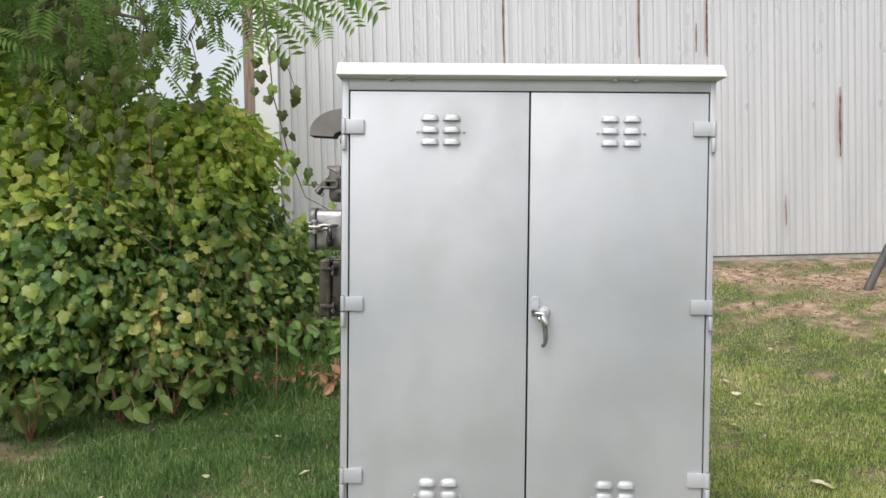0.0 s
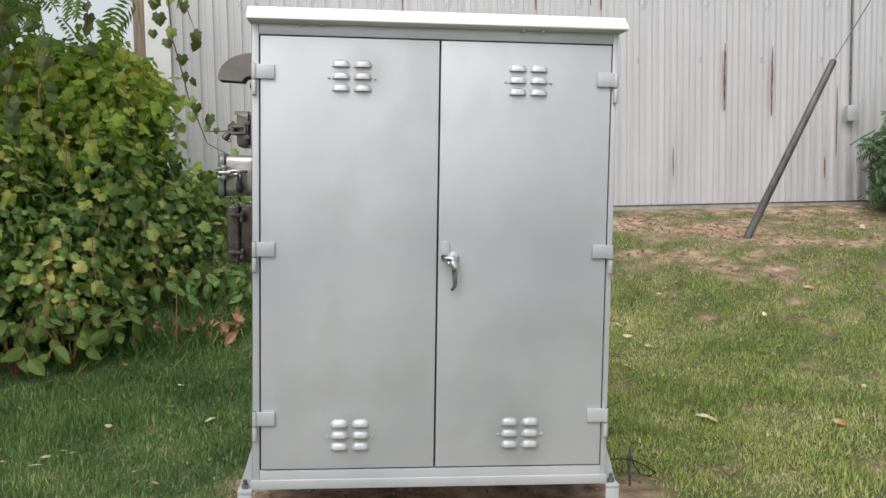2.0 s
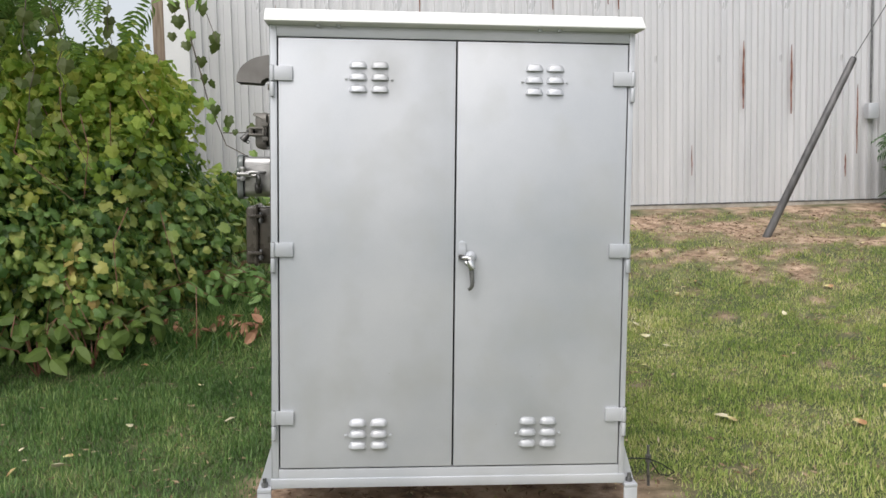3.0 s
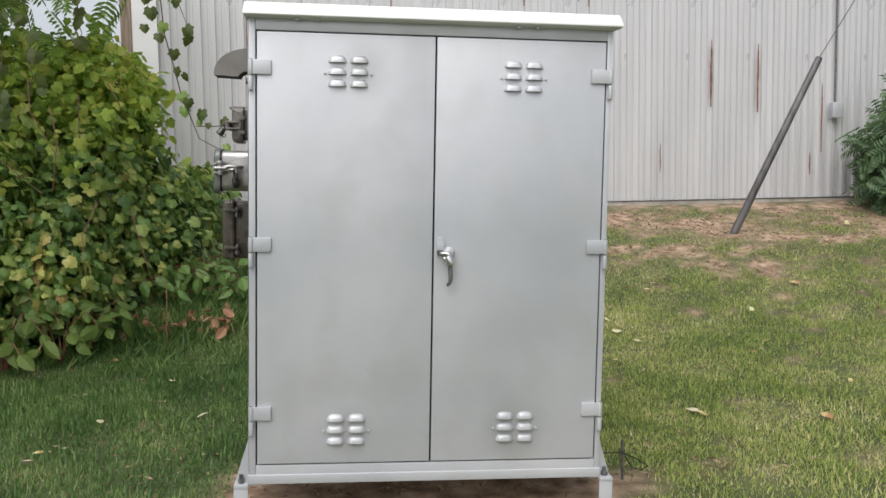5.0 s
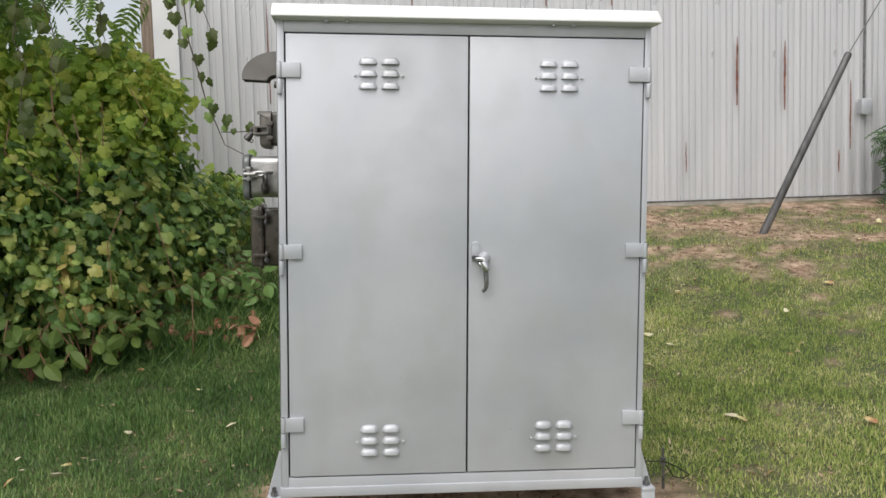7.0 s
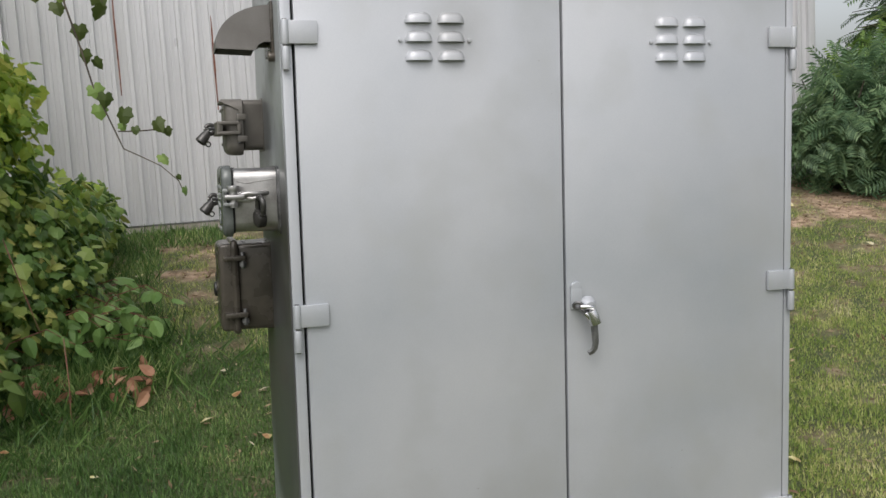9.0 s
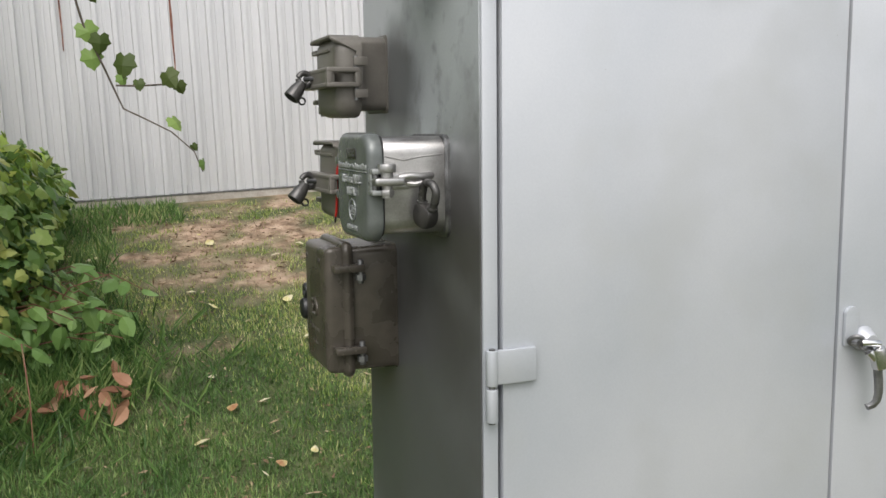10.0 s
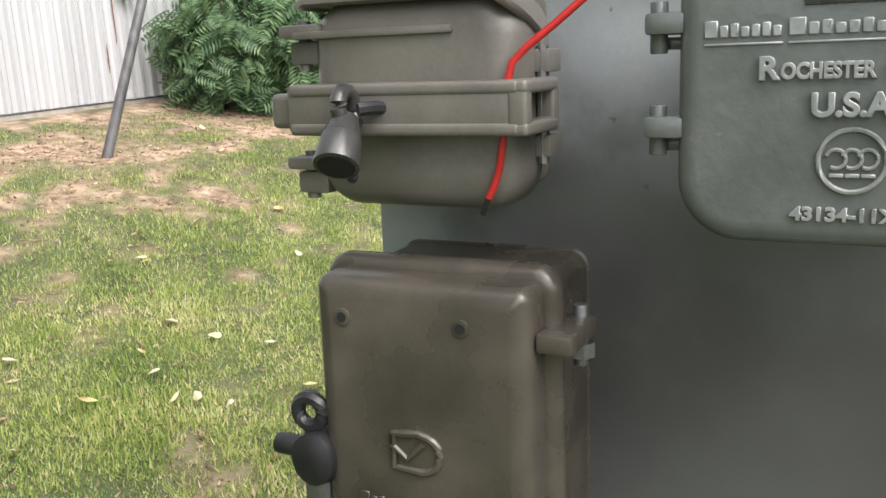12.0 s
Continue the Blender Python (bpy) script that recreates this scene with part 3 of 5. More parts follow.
def build_cabinet():
    cab = thing("signal_cabinet", (0, 0, 0), "silver-painted steel double-door railway signal cabinet on angle legs", "cabinet")
    for name, lo, hi in (("stile", (0.002, 0, Z0), (0.0255, 0.04, Z1)), ("stile", (1.2800, 0, Z0), (W, 0.04, Z1)), ("top_rail", (0.0255, 0.0005, 1.8215), (1.2800, 0.04, Z1)), ("bottom_rail", (0.0255, 0.0005, Z0 + 0.008), (1.2800, 0.04, 0.2735))):
        part(name, box(bmesh.new(), lo, hi, 0.003), SILVER, cab)
    # Black sheet added behind the doors so their gaps look like dark interior.
    part("gap_shade_sheet", box(bmesh.new(), (0.026, 0.0285, 0.27), (1.2795, 0.036, 1.825)), DARKVOID, cab)
    part("sill_lip", box(bmesh.new(), (-0.003, -0.005, 0.2045), (W + 0.003, 0.03, 0.238), 0.002), SILVER, cab, "folded sill along the foot of the doors")
    part("side_panel", box(bmesh.new(), (-0.001, 0.0035, Z0), (0.0015, DEEP, Z1), 0.0006), SIDE, cab, "side panel coloured dark for its shade, with smoky paint mist")
    part("side_panel", box(bmesh.new(), (W - 0.02, 0.0405, Z0), (W - 0.001, DEEP, Z1), 0.002), SILVER, cab)
    part("back_panel", box(bmesh.new(), (0.02, DEEP - 0.02, Z0), (W - 0.02, DEEP - 0.001, Z1), 0.002), SILVER, cab)
    part("floor_pan", box(bmesh.new(), (0.02, 0.04, Z0), (W - 0.02, DEEP - 0.02, Z0 + 0.02)), SILVER, cab)
    # the roof: a shallow hipped lid with drooping edges
    bm = bmesh.new()
    def rect(x0, x1, y0, y1, z):
        return [bm.verts.new(p) for p in ((x0, y0, z), (x1, y0, z), (x1, y1, z), (x0, y1, z))]
    loft(bm, [rect(0.02, 1.28, 0.02, DEEP - 0.02, 1.858), rect(-0.012, 1.322, -0.048, 0.60, 1.866), rect(-0.014, 1.324, -0.050, 0.602, 1.871), rect(-0.010, 1.314, -0.030, 0.585, 1.911), rect(0.10, 1.20, 0.12, 0.45, 1.930)])
    bmesh.ops.bevel(bm, geom=[e for e in bm.edges], offset=0.003, segments=2, profile=0.6, affect="EDGES")
    part("roof", bm, ROOF, cab, "white-painted hipped sheet roof")
    for k, (a, b) in enumerate(((DX[0], DX[1]), (DX[2], DX[3]))):
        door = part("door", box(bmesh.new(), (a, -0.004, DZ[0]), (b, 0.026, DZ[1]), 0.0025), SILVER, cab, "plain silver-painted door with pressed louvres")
        for gz in (1.634, 0.352):
            gx = (0.276 if k == 0 else 0.902) if gz > 1 else (0.277 if k == 0 else 0.900)
            for i in range(2):
                for j in range(3):
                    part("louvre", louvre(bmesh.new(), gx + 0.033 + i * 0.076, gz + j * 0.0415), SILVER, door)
            for sx in (gx - 0.010, gx + 0.152):
                part("bolt", rod(bmesh.new(), (sx, -0.003, gz + 0.045), (sx, -0.011, gz + 0.045), 0.005, seg=10, bevel=0.0015), SILVER, door)
        for hz in (1.7185, 1.100, 0.492):
            s = 1 if k == 0 else -1
            e = 0.005 if k == 0 else W - 0.003
            lo, hi = sorted((e, e + s * 0.075))
            h = part("hinge", box(bmesh.new(), (lo, -0.0150, hz - 0.050), (hi, -0.0055, hz), 0.002), SILVER, door)
            for z_lo, z_hi in ((hz - 0.051, hz + 0.001), (hz - 0.105, hz - 0.056)):
                rod(bm := bmesh.new(), (e + s * 0.005, -0.012, z_lo), (e + s * 0.005, -0.012, z_hi), 0.0088, seg=14, bevel=0.0015)
                part("knuckle", bm, SILVER, h)
            part("pin", rod(bmesh.new(), (e + s * 0.005, -0.012, hz - 0.108), (e + s * 0.005, -0.012, hz + 0.003), 0.005, seg=8), STEEL, h)
        if k == 1:
            build_handle(door)
    # legs: angle iron with outrigger rails
    for sx in (-1, 1):
        x = -0.002 if sx < 0 else W + 0.002
        lo, hi = sorted((x, x + sx * 0.050))
        part("foot_rail", box(bmesh.new(), (lo, -0.012, 0.190), (hi, DEEP + 0.01, 0.202), 0.002), SILVER, cab)
        bm = bmesh.new()
        v = [bm.verts.new((x + sx * a, y, z)) for y in (0.03, 0.045) for a, z in ((0.0, 0.203), (0.047, 0.203), (0.0, 0.36))]
        bm.faces.new(v[:3]), bm.faces.new(v[3:]), bm.faces.new((v[0], v[1], v[4], v[3])), bm.faces.new((v[1], v[2], v[5], v[4])), bm.faces.new((v[0], v[2], v[5], v[3]))
        part("gusset", bm, SILVER, cab, smooth=False)
        for y in (0.0, DEEP - 0.05):
            bm = bmesh.new()
            box(bm, (lo, y - 0.010, -0.10), (hi, y, 0.189), 0.002)
            xx = sorted((x + sx * 0.040, x + sx * 0.050))
            box(bm, (xx[0], y, -0.10), (xx[1], y + 0.045, 0.189), 0.002)
            part("leg", bm, SILVER, cab)
            bx = x + sx * 0.026
            rod(bm := bmesh.new(), (bx, y + 0.02, 0.202), (bx, y + 0.02, 0.235), 0.007, seg=10)
            rod(bm, (bx, y + 0.02, 0.203), (bx, y + 0.02, 0.217), 0.013, seg=6)
            part("bolt", bm, STEEL, cab)
    for x in (0.17, 0.24, 0.95, 1.02):
        part("bolt", rod(bmesh.new(), (x, -0.02, 1.8625), (x, -0.02, 1.854), 0.008, seg=6), SILVER, cab)
    return cab


def build_handle(door):
    bm = box(bmesh.new(), (0.668, -0.0125, 1.040), (0.698, -0.0045, 1.096), 0.004)
    rod(bm, (0.683, -0.0045, 1.094), (0.683, -0.0124, 1.094), 0.0149, seg=24, bevel=0.003)
    h = part("handle", bm, SILVER, door, "white-painted hasp plate with chrome lock and steel lever")
    bm = bmesh.new()
    rod(bm, (0.713, -0.004, 1.050), (0.713, -0.026, 1.046), 0.024, 0.014, seg=20, bevel=0.004)
    part("boss", bm, SILVER, h)
    bm = bmesh.new()
    tube(bm, arc((0.682, -0.022, 1.052), 0.0105, 0, 360, 16, ax=(0.86, -0.1, -0.45), ay=(0.35, -0.7, 0.6)), 0.0042, seg=8)
    tube(bm, arc((0.694, -0.030, 1.045), 0.0095, 0, 360, 16, ax=(0.75, -0.5, -0.4), ay=(-0.2, -0.6, 0.75)), 0.0040, seg=8)
    part("link", bm, STEEL, h, "dull steel hasp links")
    bm = bmesh.new()
    tube(bm, [(0.684, -0.034, 1.050), (0.698, -0.044, 1.051), (0.711, -0.044, 1.048)], 0.0062, seg=10)
    rod(bm, (0.706, -0.044, 1.042), (0.716, -0.046, 1.008), 0.0135, 0.0150, seg=18, bevel=0.002)
    rod(bm, (0.692, -0.040, 1.036), (0.704, -0.044, 1.022), 0.0080, seg=14, bevel=0.002)
    part("lock", bm, CHROME, h, "chrome barrel lock")
    bm = bmesh.new()
    path = [(0.7140, -0.040, 1.012), (0.7160, -0.042, 0.985), (0.7175, -0.042, 0.962), (0.7160, -0.040, 0.948), (0.7110, -0.036, 0.939), (0.7040, -0.031, 0.935)]
    rows = []
    for i, (x, y, z) in enumerate(path):
        a, b = path[max(i - 1, 0)], path[min(i + 1, len(path) - 1)]
        d = Vector((b[0] - a[0], 0, b[2] - a[2])).normalized()
        sd = Vector((-d.z, 0, d.x))
        w = 0.0085 - 0.0006 * i
        rows.append([bm.verts.new(Vector((x, y + yy, z)) + sd * w * k) for k, yy in ((-1, 0.003), (-1, -0.002), (-0.6, -0.005), (0.6, -0.005), (1, -0.002), (1, 0.003))])
    loft(bm, rows)
    part("lever", bm, STEEL, h)


build_cabinet()


# ---- the vent hood high on the side ----
def build_hood():
    t = thing("vent_hood", (0, 0.10, 1.67), "grey-brown cast vent hood on the cabinet side", "vent hood")
    bm = bmesh.new()
    y0, y1, n = 0.100, 0.215, 10
    prof = [(-0.128, 1.671)] + [(-0.128 + 0.126 * (1 - math.cos(radians(a))), 1.680 + 0.088 * math.sin(radians(a))) for a in range(0, 91, 9)]
    inner = [(x * 0.94 - 0.001, 1.671 + (z - 1.671) * 0.93) for x, z in prof]
    def strip(P, ya, yb):
        a = [bm.verts.new((x, ya, z)) for x, z in P]
        b = [bm.verts.new((x, yb, z)) for x, z in P]
        for i in range(len(P) - 1):
            bm.faces.new((a[i], a[i + 1], b[i + 1], b[i]))
        return a, b
    oa, ob_ = strip(prof, y0, y1)
    ia, ib = strip(inner, y0 + 0.006, y1 - 0.006)
    # cheeks, with a notch cut beside the wall
    for outer, yy in ((oa, y0), (ob_, y1)):
        c = [bm.verts.new(p) for p in ((-0.001, yy, 1.686), (-0.022, yy, 1.686), (-0.036, yy, 1.679), (-0.042, yy, 1.667))]
        bm.faces.new(outer + c)
    for inn, yy in ((ia, y0 + 0.006), (ib, y1 - 0.006)):
        c = [bm.verts.new(p) for p in ((-0.001, yy, 1.686), (-0.022, yy, 1.686), (-0.036, yy, 1.679), (-0.042, yy, 1.668))]
        bm.faces.new(inn + c)
    part("shell", bm, HOODGREY, t)
    part("flange", box(bmesh.new(), (-0.008, y0 - 0.012, 1.66), (0.0, y1 + 0.012, 1.775), 0.003), BRONZE, t)
    part("bolt", rod(bmesh.new(), (0.0, 0.095, 1.652), (-0.016, 0.095, 1.652), 0.011, seg=12, bevel=0.003), BRONZE, t)


build_hood()


# ---- boxes bolted to the side ----
def barrel_lock(parent, c):
    """A weather-cap lock that hangs outward from a ring; c is the ring's middle."""
    c = Vector(c)
    down = Vector((-0.63, -0.16, -0.76)).normalized()
    across = Vector((-0.76, 0.0, 0.63)).normalized()
    bm = bmesh.new()
    eye = arc(c, 0.0118, 0, 360, 20, ax=down, ay=across)
    tube(bm, eye, 0.0056, seg=10)
    part("shackle", bm, GUNMETAL, parent)
    s = c + down * 0.013
    bm = bmesh.new()
    rod(bm, s - down * 0.006, s + down * 0.009, 0.0086, 0.0128, seg=20)
    rod(bm, s + down * 0.0085, s + down * 0.031, 0.0130, 0.0152, seg=20, bevel=0.002)
    body = part("lock_body", bm, GUNMETAL, parent, "dark barrel lock with a flared cap")
    # A black disc stands for the shade inside the open cap.
    part("keyhole", rod(bmesh.new(), s + down * 0.027, s + down * 0.0315, 0.0122, seg=16), DARKVOID, body)
    e = s + down * 0.022 - across * 0.019
    part("eyelet", tube(bmesh.new(), arc(e, 0.0062, 0, 360, 12, ax=down, ay=across), 0.0019, seg=6), BLACK, body)


def build_small_box(y, z):
    """A cast terminal box with a hooded lid held by a strap; y, z is the lid's lower near corner."""
    t = thing("terminal_box", (0, y, z), "bronze-grey cast terminal box with a strapped lid", "junction box", group="terminal boxes on the cabinet side")
    wy, hz = 0.162, 0.149
    y1, z1 = y + wy, z + hz
    part("body", pan(bmesh.new(), y + 0.028, y1 - 0.016, z + 0.014, z1 - 0.008, 0.014, [(0.001, 0), (-0.004, -0.001), (-0.050, -0.001), (-0.054, 0.004)]), TAUPE, t)
    part("flange", pan(bmesh.new(), y + 0.022, y1 - 0.010, z + 0.008, z1 - 0.003, 0.012, [(0.0015, 0), (-0.002, 0), (-0.003, 0.002)]), TAUPE, t)
    lid = part("lid", pan(bmesh.new(), y + 0.006, y1 + 0.001, z, z1 - 0.006, 0.030, [(-0.0545, 0.002), (-0.058, 0), (-0.082, 0.001), (-0.091, 0.005), (-0.097, 0.012), (-0.099, 0.022)], seg=7), TAUPE, t)
    # a rain lip over the lid's top that runs down its near flank as a thin rim
    bm = bmesh.new()
    rr = 0.030
    yn, yf, zc = y + 0.002, y1 + 0.005, z1 - 0.0055
    P = [(yf - 0.010 + 0.010 * math.cos(radians(a)), zc - 0.010 + 0.010 * math.sin(radians(a))) for a in range(30, 91, 15)]
    P += [(yf - 0.05, zc), (yn + 0.06, zc)] + [(yn + rr - rr * math.sin(radians(a)), zc - rr + rr * math.cos(radians(a))) for a in range(0, 91, 10)]
    P += [(yn, zc - rr - 0.010), (yn, z + 0.034)]
    rows = []
    for i, (p, q) in enumerate(P):
        u = min(1.0, max(0.0, (zc - 0.008 - q) / 0.022)) if p < y + 0.05 else 0.0
        out = -0.1065 + 0.042 * u
        dp, dq = P[min(i + 1, len(P) - 1)][0] - P[max(i - 1, 0)][0], P[min(i + 1, len(P) - 1)][1] - P[max(i - 1, 0)][1]
        ln = math.hypot(dp, dq)
        np_, nq = -dq / ln * 0.0062, dp / ln * 0.0062
        rows.append([bm.verts.new((xx, p + np_ * w, q + nq * w)) for xx, w in ((-0.054, 0), (out + 0.002, 0), (out, 0.25), (out, 0.75), (out + 0.002, 1), (-0.054, 1))])
    loft(bm, rows)
    part("rain_lip", bm, TAUPE, lid)
    part("rib", box(bmesh.new(), (-0.102, y + 0.050, z1 - 0.033), (-0.095, y1 + 0.010, z1 - 0.028), 0.0015), TAUPE, lid)
    part("rib", box(bmesh.new(), (-0.096, y + 0.030, z + 0.030), (-0.092, y1 + 0.006, z + 0.034), 0.0012), TAUPE, lid)
    # hinge lugs on the far flank
    for zz in (z1 - 0.036, z + 0.022):
        bm = bmesh.new()
        box(bm, (-0.100, y1 - 0.012, zz + 0.004), (-0.066, y1 + 0.022, zz + 0.013), 0.003)
        box(bm, (-0.090, y1 - 0.006, zz - 0.014), (-0.060, y1 + 0.020, zz + 0.002), 0.003)
        rod(bm, (-0.082, y1 + 0.012, zz - 0.018), (-0.082, y1 + 0.012, zz + 0.016), 0.005, seg=10)
        part("hinge_lug", bm, TAUPE, t)
    # the strap: a channel bar across the lid with an open near end
    zb, zt = z + 0.052, z + 0.086
    strap = part("strap", box(bmesh.new(), (-0.1203, y - 0.004, zb + 0.002), (-0.1055, y1 + 0.004, zt - 0.002), 0.003), TAUPE, t)
    for zz in (zt - 0.0085, zb):
        part("flange", box(bmesh.new(), (-0.1215, y - 0.002, zz), (-0.101, y1 + 0.002, zz + 0.0085), 0.0032, 3), TAUPE, strap)
        part("end_arm", box(bmesh.new(), (-0.1210, y - 0.0075, zz - 0.0002), (-0.062, y + 0.0062, zz + 0.0087), 0.0032, 3), TAUPE, strap)
    part("tongue", box(bmesh.new(), (-0.112, y1 - 0.02, zb + 0.004), (-0.100, y1 + 0.024, zt - 0.006), 0.005, 3), TAUPE, strap)
    for xx in (-0.1208, -0.070):
        part("end_bar", box(bmesh.new(), (xx, y - 0.007, zb + 0.004), (xx + 0.011, y + 0.006, zt - 0.004), 0.003, 3), TAUPE, strap)
    for zz in (zt + 0.003, zb - 0.018):
        part("near_lug", box(bmesh.new(), (-0.070, y - 0.004, zz), (-0.046, y + 0.030, zz + 0.015), 0.002), TAUPE, t)
    part("strap_pin", rod(bmesh.new(), (-0.066, y + 0.002, zb - 0.022), (-0.066, y + 0.002, zt + 0.020), 0.0042, seg=8), STEEL, strap)
    part("staple", tube(bmesh.new(), [(-0.116, y + 0.092, z + 0.070), (-0.126, y + 0.095, z + 0.071), (-0.134, y + 0.102, z + 0.070)], 0.0045, seg=8), BLACK, strap)
    barrel_lock(strap, (-0.131, y + 0.112, z + 0.070))
    return t


build_small_box(0.379, 1.436)
build_small_box(0.379, 1.252)


def build_red_wire():
    t = thing("red_wire", (-0.10, 0.379, 1.25), "loose end of red insulated wire behind the lid strap", "wire", shift=(0, 0.022, 0.001))
    bm = bmesh.new()
    tube(bm, [(-0.090, 0.308, 1.397), (-0.093, 0.322, 1.384), (-0.097, 0.340, 1.369), (-0.100, 0.356, 1.357), (-0.1020, 0.366, 1.347), (-0.1020, 0.371, 1.330), (-0.1020, 0.373, 1.300), (-0.1020, 0.376, 1.282), (-0.1020, 0.380, 1.270), (-0.1025, 0.384, 1.262)], 0.0025, seg=10)
    part("insulation", bm, REDWIRE, t)
    bm = bmesh.new()
    tube(bm, [(-0.090, 0.309, 1.3965), (-0.089, 0.303, 1.403)], 0.0022, seg=8)
    part("bare_end", bm, BLACK, t)
    part("bare_end", tube(bmesh.new(), [(-0.1025, 0.384, 1.2622), (-0.102, 0.389, 1.251)], 0.0018, seg=8), BLACK, t)


build_red_wire()


def bars(bm, x, y, z, length, h, n, d=0.0012, gap=0.16):
    """Raised plain bars in a row, from y towards -y; the first of a row stands taller."""
    w = length / (n + 0.5)
    for i in range(n):
        k = 1.5 if i == 0 else 1.0
        a = y - (i + 0.5 * (i > 0)) * w
        box(bm, (x - d, a - w * k + w * gap, z), (x + 0.0005, a, z + h * (1.25 if i == 0 else 0.9 + 0.12 * ((i * 7) % 3 - 1))), 0.0006, 1)
    return bm


def build_big_box():
    """The green-grey cast box with raised writing on its lid."""
    y0, y1, z0, z1 = 0.101, 0.274, 1.2435, 1.4075
    t = thing("lettered_junction_box", (0, y0, z0), "cast junction box, green-grey lettered lid and bare aluminium body, padlocked", "junction box", shift=(0, 0.008, 0.004), stretch=(1.055, 1, 1))
    part("body", pan(bmesh.new(), y0 + 0.008, y1 - 0.008, z0 + 0.010, z1 - 0.007, 0.024, [(0.001, 0), (-0.004, 0), (-0.098, 0.001), (-0.1005, 0.003)], seg=6), ALU, t)
    part("flange", pan(bmesh.new(), y0 + 0.002, y1 - 0.004, z0 + 0.002, z1 - 0.004, 0.020, [(0.0015, 0), (-0.005, 0), (-0.008, 0.003)], seg=6), STEEL, t)
    part("gasket", pan(bmesh.new(), y0 + 0.006, y1 - 0.004, z0 + 0.006, z1 - 0.003, 0.022, [(-0.099, 0.002), (-0.1035, 0.002)], seg=6), DARKVOID, t)
    lid = part("lid", pan(bmesh.new(), y0, y1, z0, z1, 0.035, [(-0.1032, 0.001), (-0.106, 0), (-0.116, 0.0005), (-0.1205, 0.002), (-0.1235, 0.0055), (-0.1247, 0.0095), (-0.125, 0.013)], seg=9), GREENGREY, t, "green-grey cast lid with raised writing")
    xl = -0.125
    bm = bmesh.new()
    for a, b, n in ((0.259, 0.2195, 7), (0.217, 0.1705, 7), (0.168, 0.1330, 6), (0.130, 0.1075, 3)):
        bars(bm, xl, a, 1.3530, a - b, 0.0072, n)
        box(bm, (xl - 0.0012, b, 1.3490), (xl + 0.0005, a, 1.3503), 0.0004, 1)
    part("maker_line", bm, WORN_GLINT, lid, "raised plain bars of the maker's line")
    bm = bmesh.new()
    lettering(bm, "R", xl - 0.0005, 0.231, 1.3315, 0.0160)
    lettering(bm, "OCHESTER", xl - 0.0005, 0.220, 1.3315, 0.0110, 0.045)
    lettering(bm, "N.Y.", xl - 0.0005, 0.168, 1.3315, 0.0175, 0.031)
    part("lettering", bm, WORN_GLINT, lid, "raised letters reading Rochester N.Y.", smooth=False)
    part("lettering", lettering(bmesh.new(), "U.S.A.", xl - 0.0005, 0.205, 1.3125, 0.0160, 0.041), WORN_GLINT, lid, "raised letters reading U.S.A.", smooth=False)
    bm = bmesh.new()
    c = Vector((xl - 0.0006, 0.1845, 1.2895))
    tube(bm, arc(c, 0.0160, 0, 360, 32, ax=(0, 1, 0), ay=(0, 0, 1)), 0.0014, seg=6)
    for k, dy in enumerate((0.0075, 0.0, -0.0075)):
        tube(bm, arc(c + Vector((0, dy, 0.001)), 0.0048, 20, 300, 12, ax=(0, 1, 0), ay=(0, 0, 1)), 0.0011, seg=6)
        box(bm, c + Vector((-0.0010, dy - 0.004, -0.0085)), c + Vector((0.0012, dy + 0.003, -0.0065)), 0.0004, 1)
    part("emblem", bm, WORN_GLINT, lid, "raised round emblem with plain loops")
    part("lettering", lettering(bmesh.new(), "43134-11X", xl - 0.0005, 0.213, 1.2585, 0.0095, 0.052), WORN_GLINT, lid, "raised casting number", smooth=False)
    bm = bmesh.new()
    box(bm, (xl - 0.0012, 0.1600, 1.3675), (xl + 0.0005, 0.2100, 1.3840), 0.0008)
    plate = part("name_plate", bm, GUNMETAL, lid, "small dark riveted plate")
    box(bm := bmesh.new(), (xl - 0.0018, 0.168, 1.3712), (xl - 0.0008, 0.194, 1.3750), 0.0003, 1)
    box(bm, (xl - 0.0018, 0.170, 1.3772), (xl - 0.0008, 0.192, 1.3792), 0.0003, 1)
    part("plate_line", bm, STEEL, plate)
    # hinge lugs on the far flank
    for zz in (1.362, 1.306):
        bm = bmesh.new()
        box(bm, (-0.123, y1 - 0.004, zz - 0.006), (-0.106, y1 + 0.018, zz + 0.006), 0.003)
        box(bm, (-0.108, y1 - 0.002, zz - 0.014), (-0.090, y1 + 0.018, zz - 0.007), 0.002)
        rod(bm, (-0.112, y1 + 0.012, zz - 0.016), (-0.112, y1 + 0.012, zz + 0.012), 0.005, seg=10, bevel=0.001)
        part("hinge_lug", bm, GREENGREY, t)
    # clamp on the near flank: swing bolt between two ears
    bm = bmesh.new()
    for zz in (1.3515, 1.3205):
        box(bm, (-0.124, y0 - 0.017, zz - 0.004), (-0.108, y0 + 0.006, zz + 0.004), 0.003)
    box(bm, (-0.1235, y0 - 0.006, 1.3205), (-0.1095, y0 + 0.006, 1.3515), 0.003)
    part("lid_ear", bm, WORN_GLINT, lid, "rubbed cast ear bracket")
    bm = bmesh.new()
    for zz in (1.3435, 1.3290):
        box(bm, (-0.100, y0 - 0.016, zz - 0.004), (-0.066, y0 + 0.014, zz + 0.004), 0.003)
    box(bm, (-0.122, y0 - 0.027, 1.3305), (-0.078, y0 - 0.004, 1.3425), 0.0045, 3)
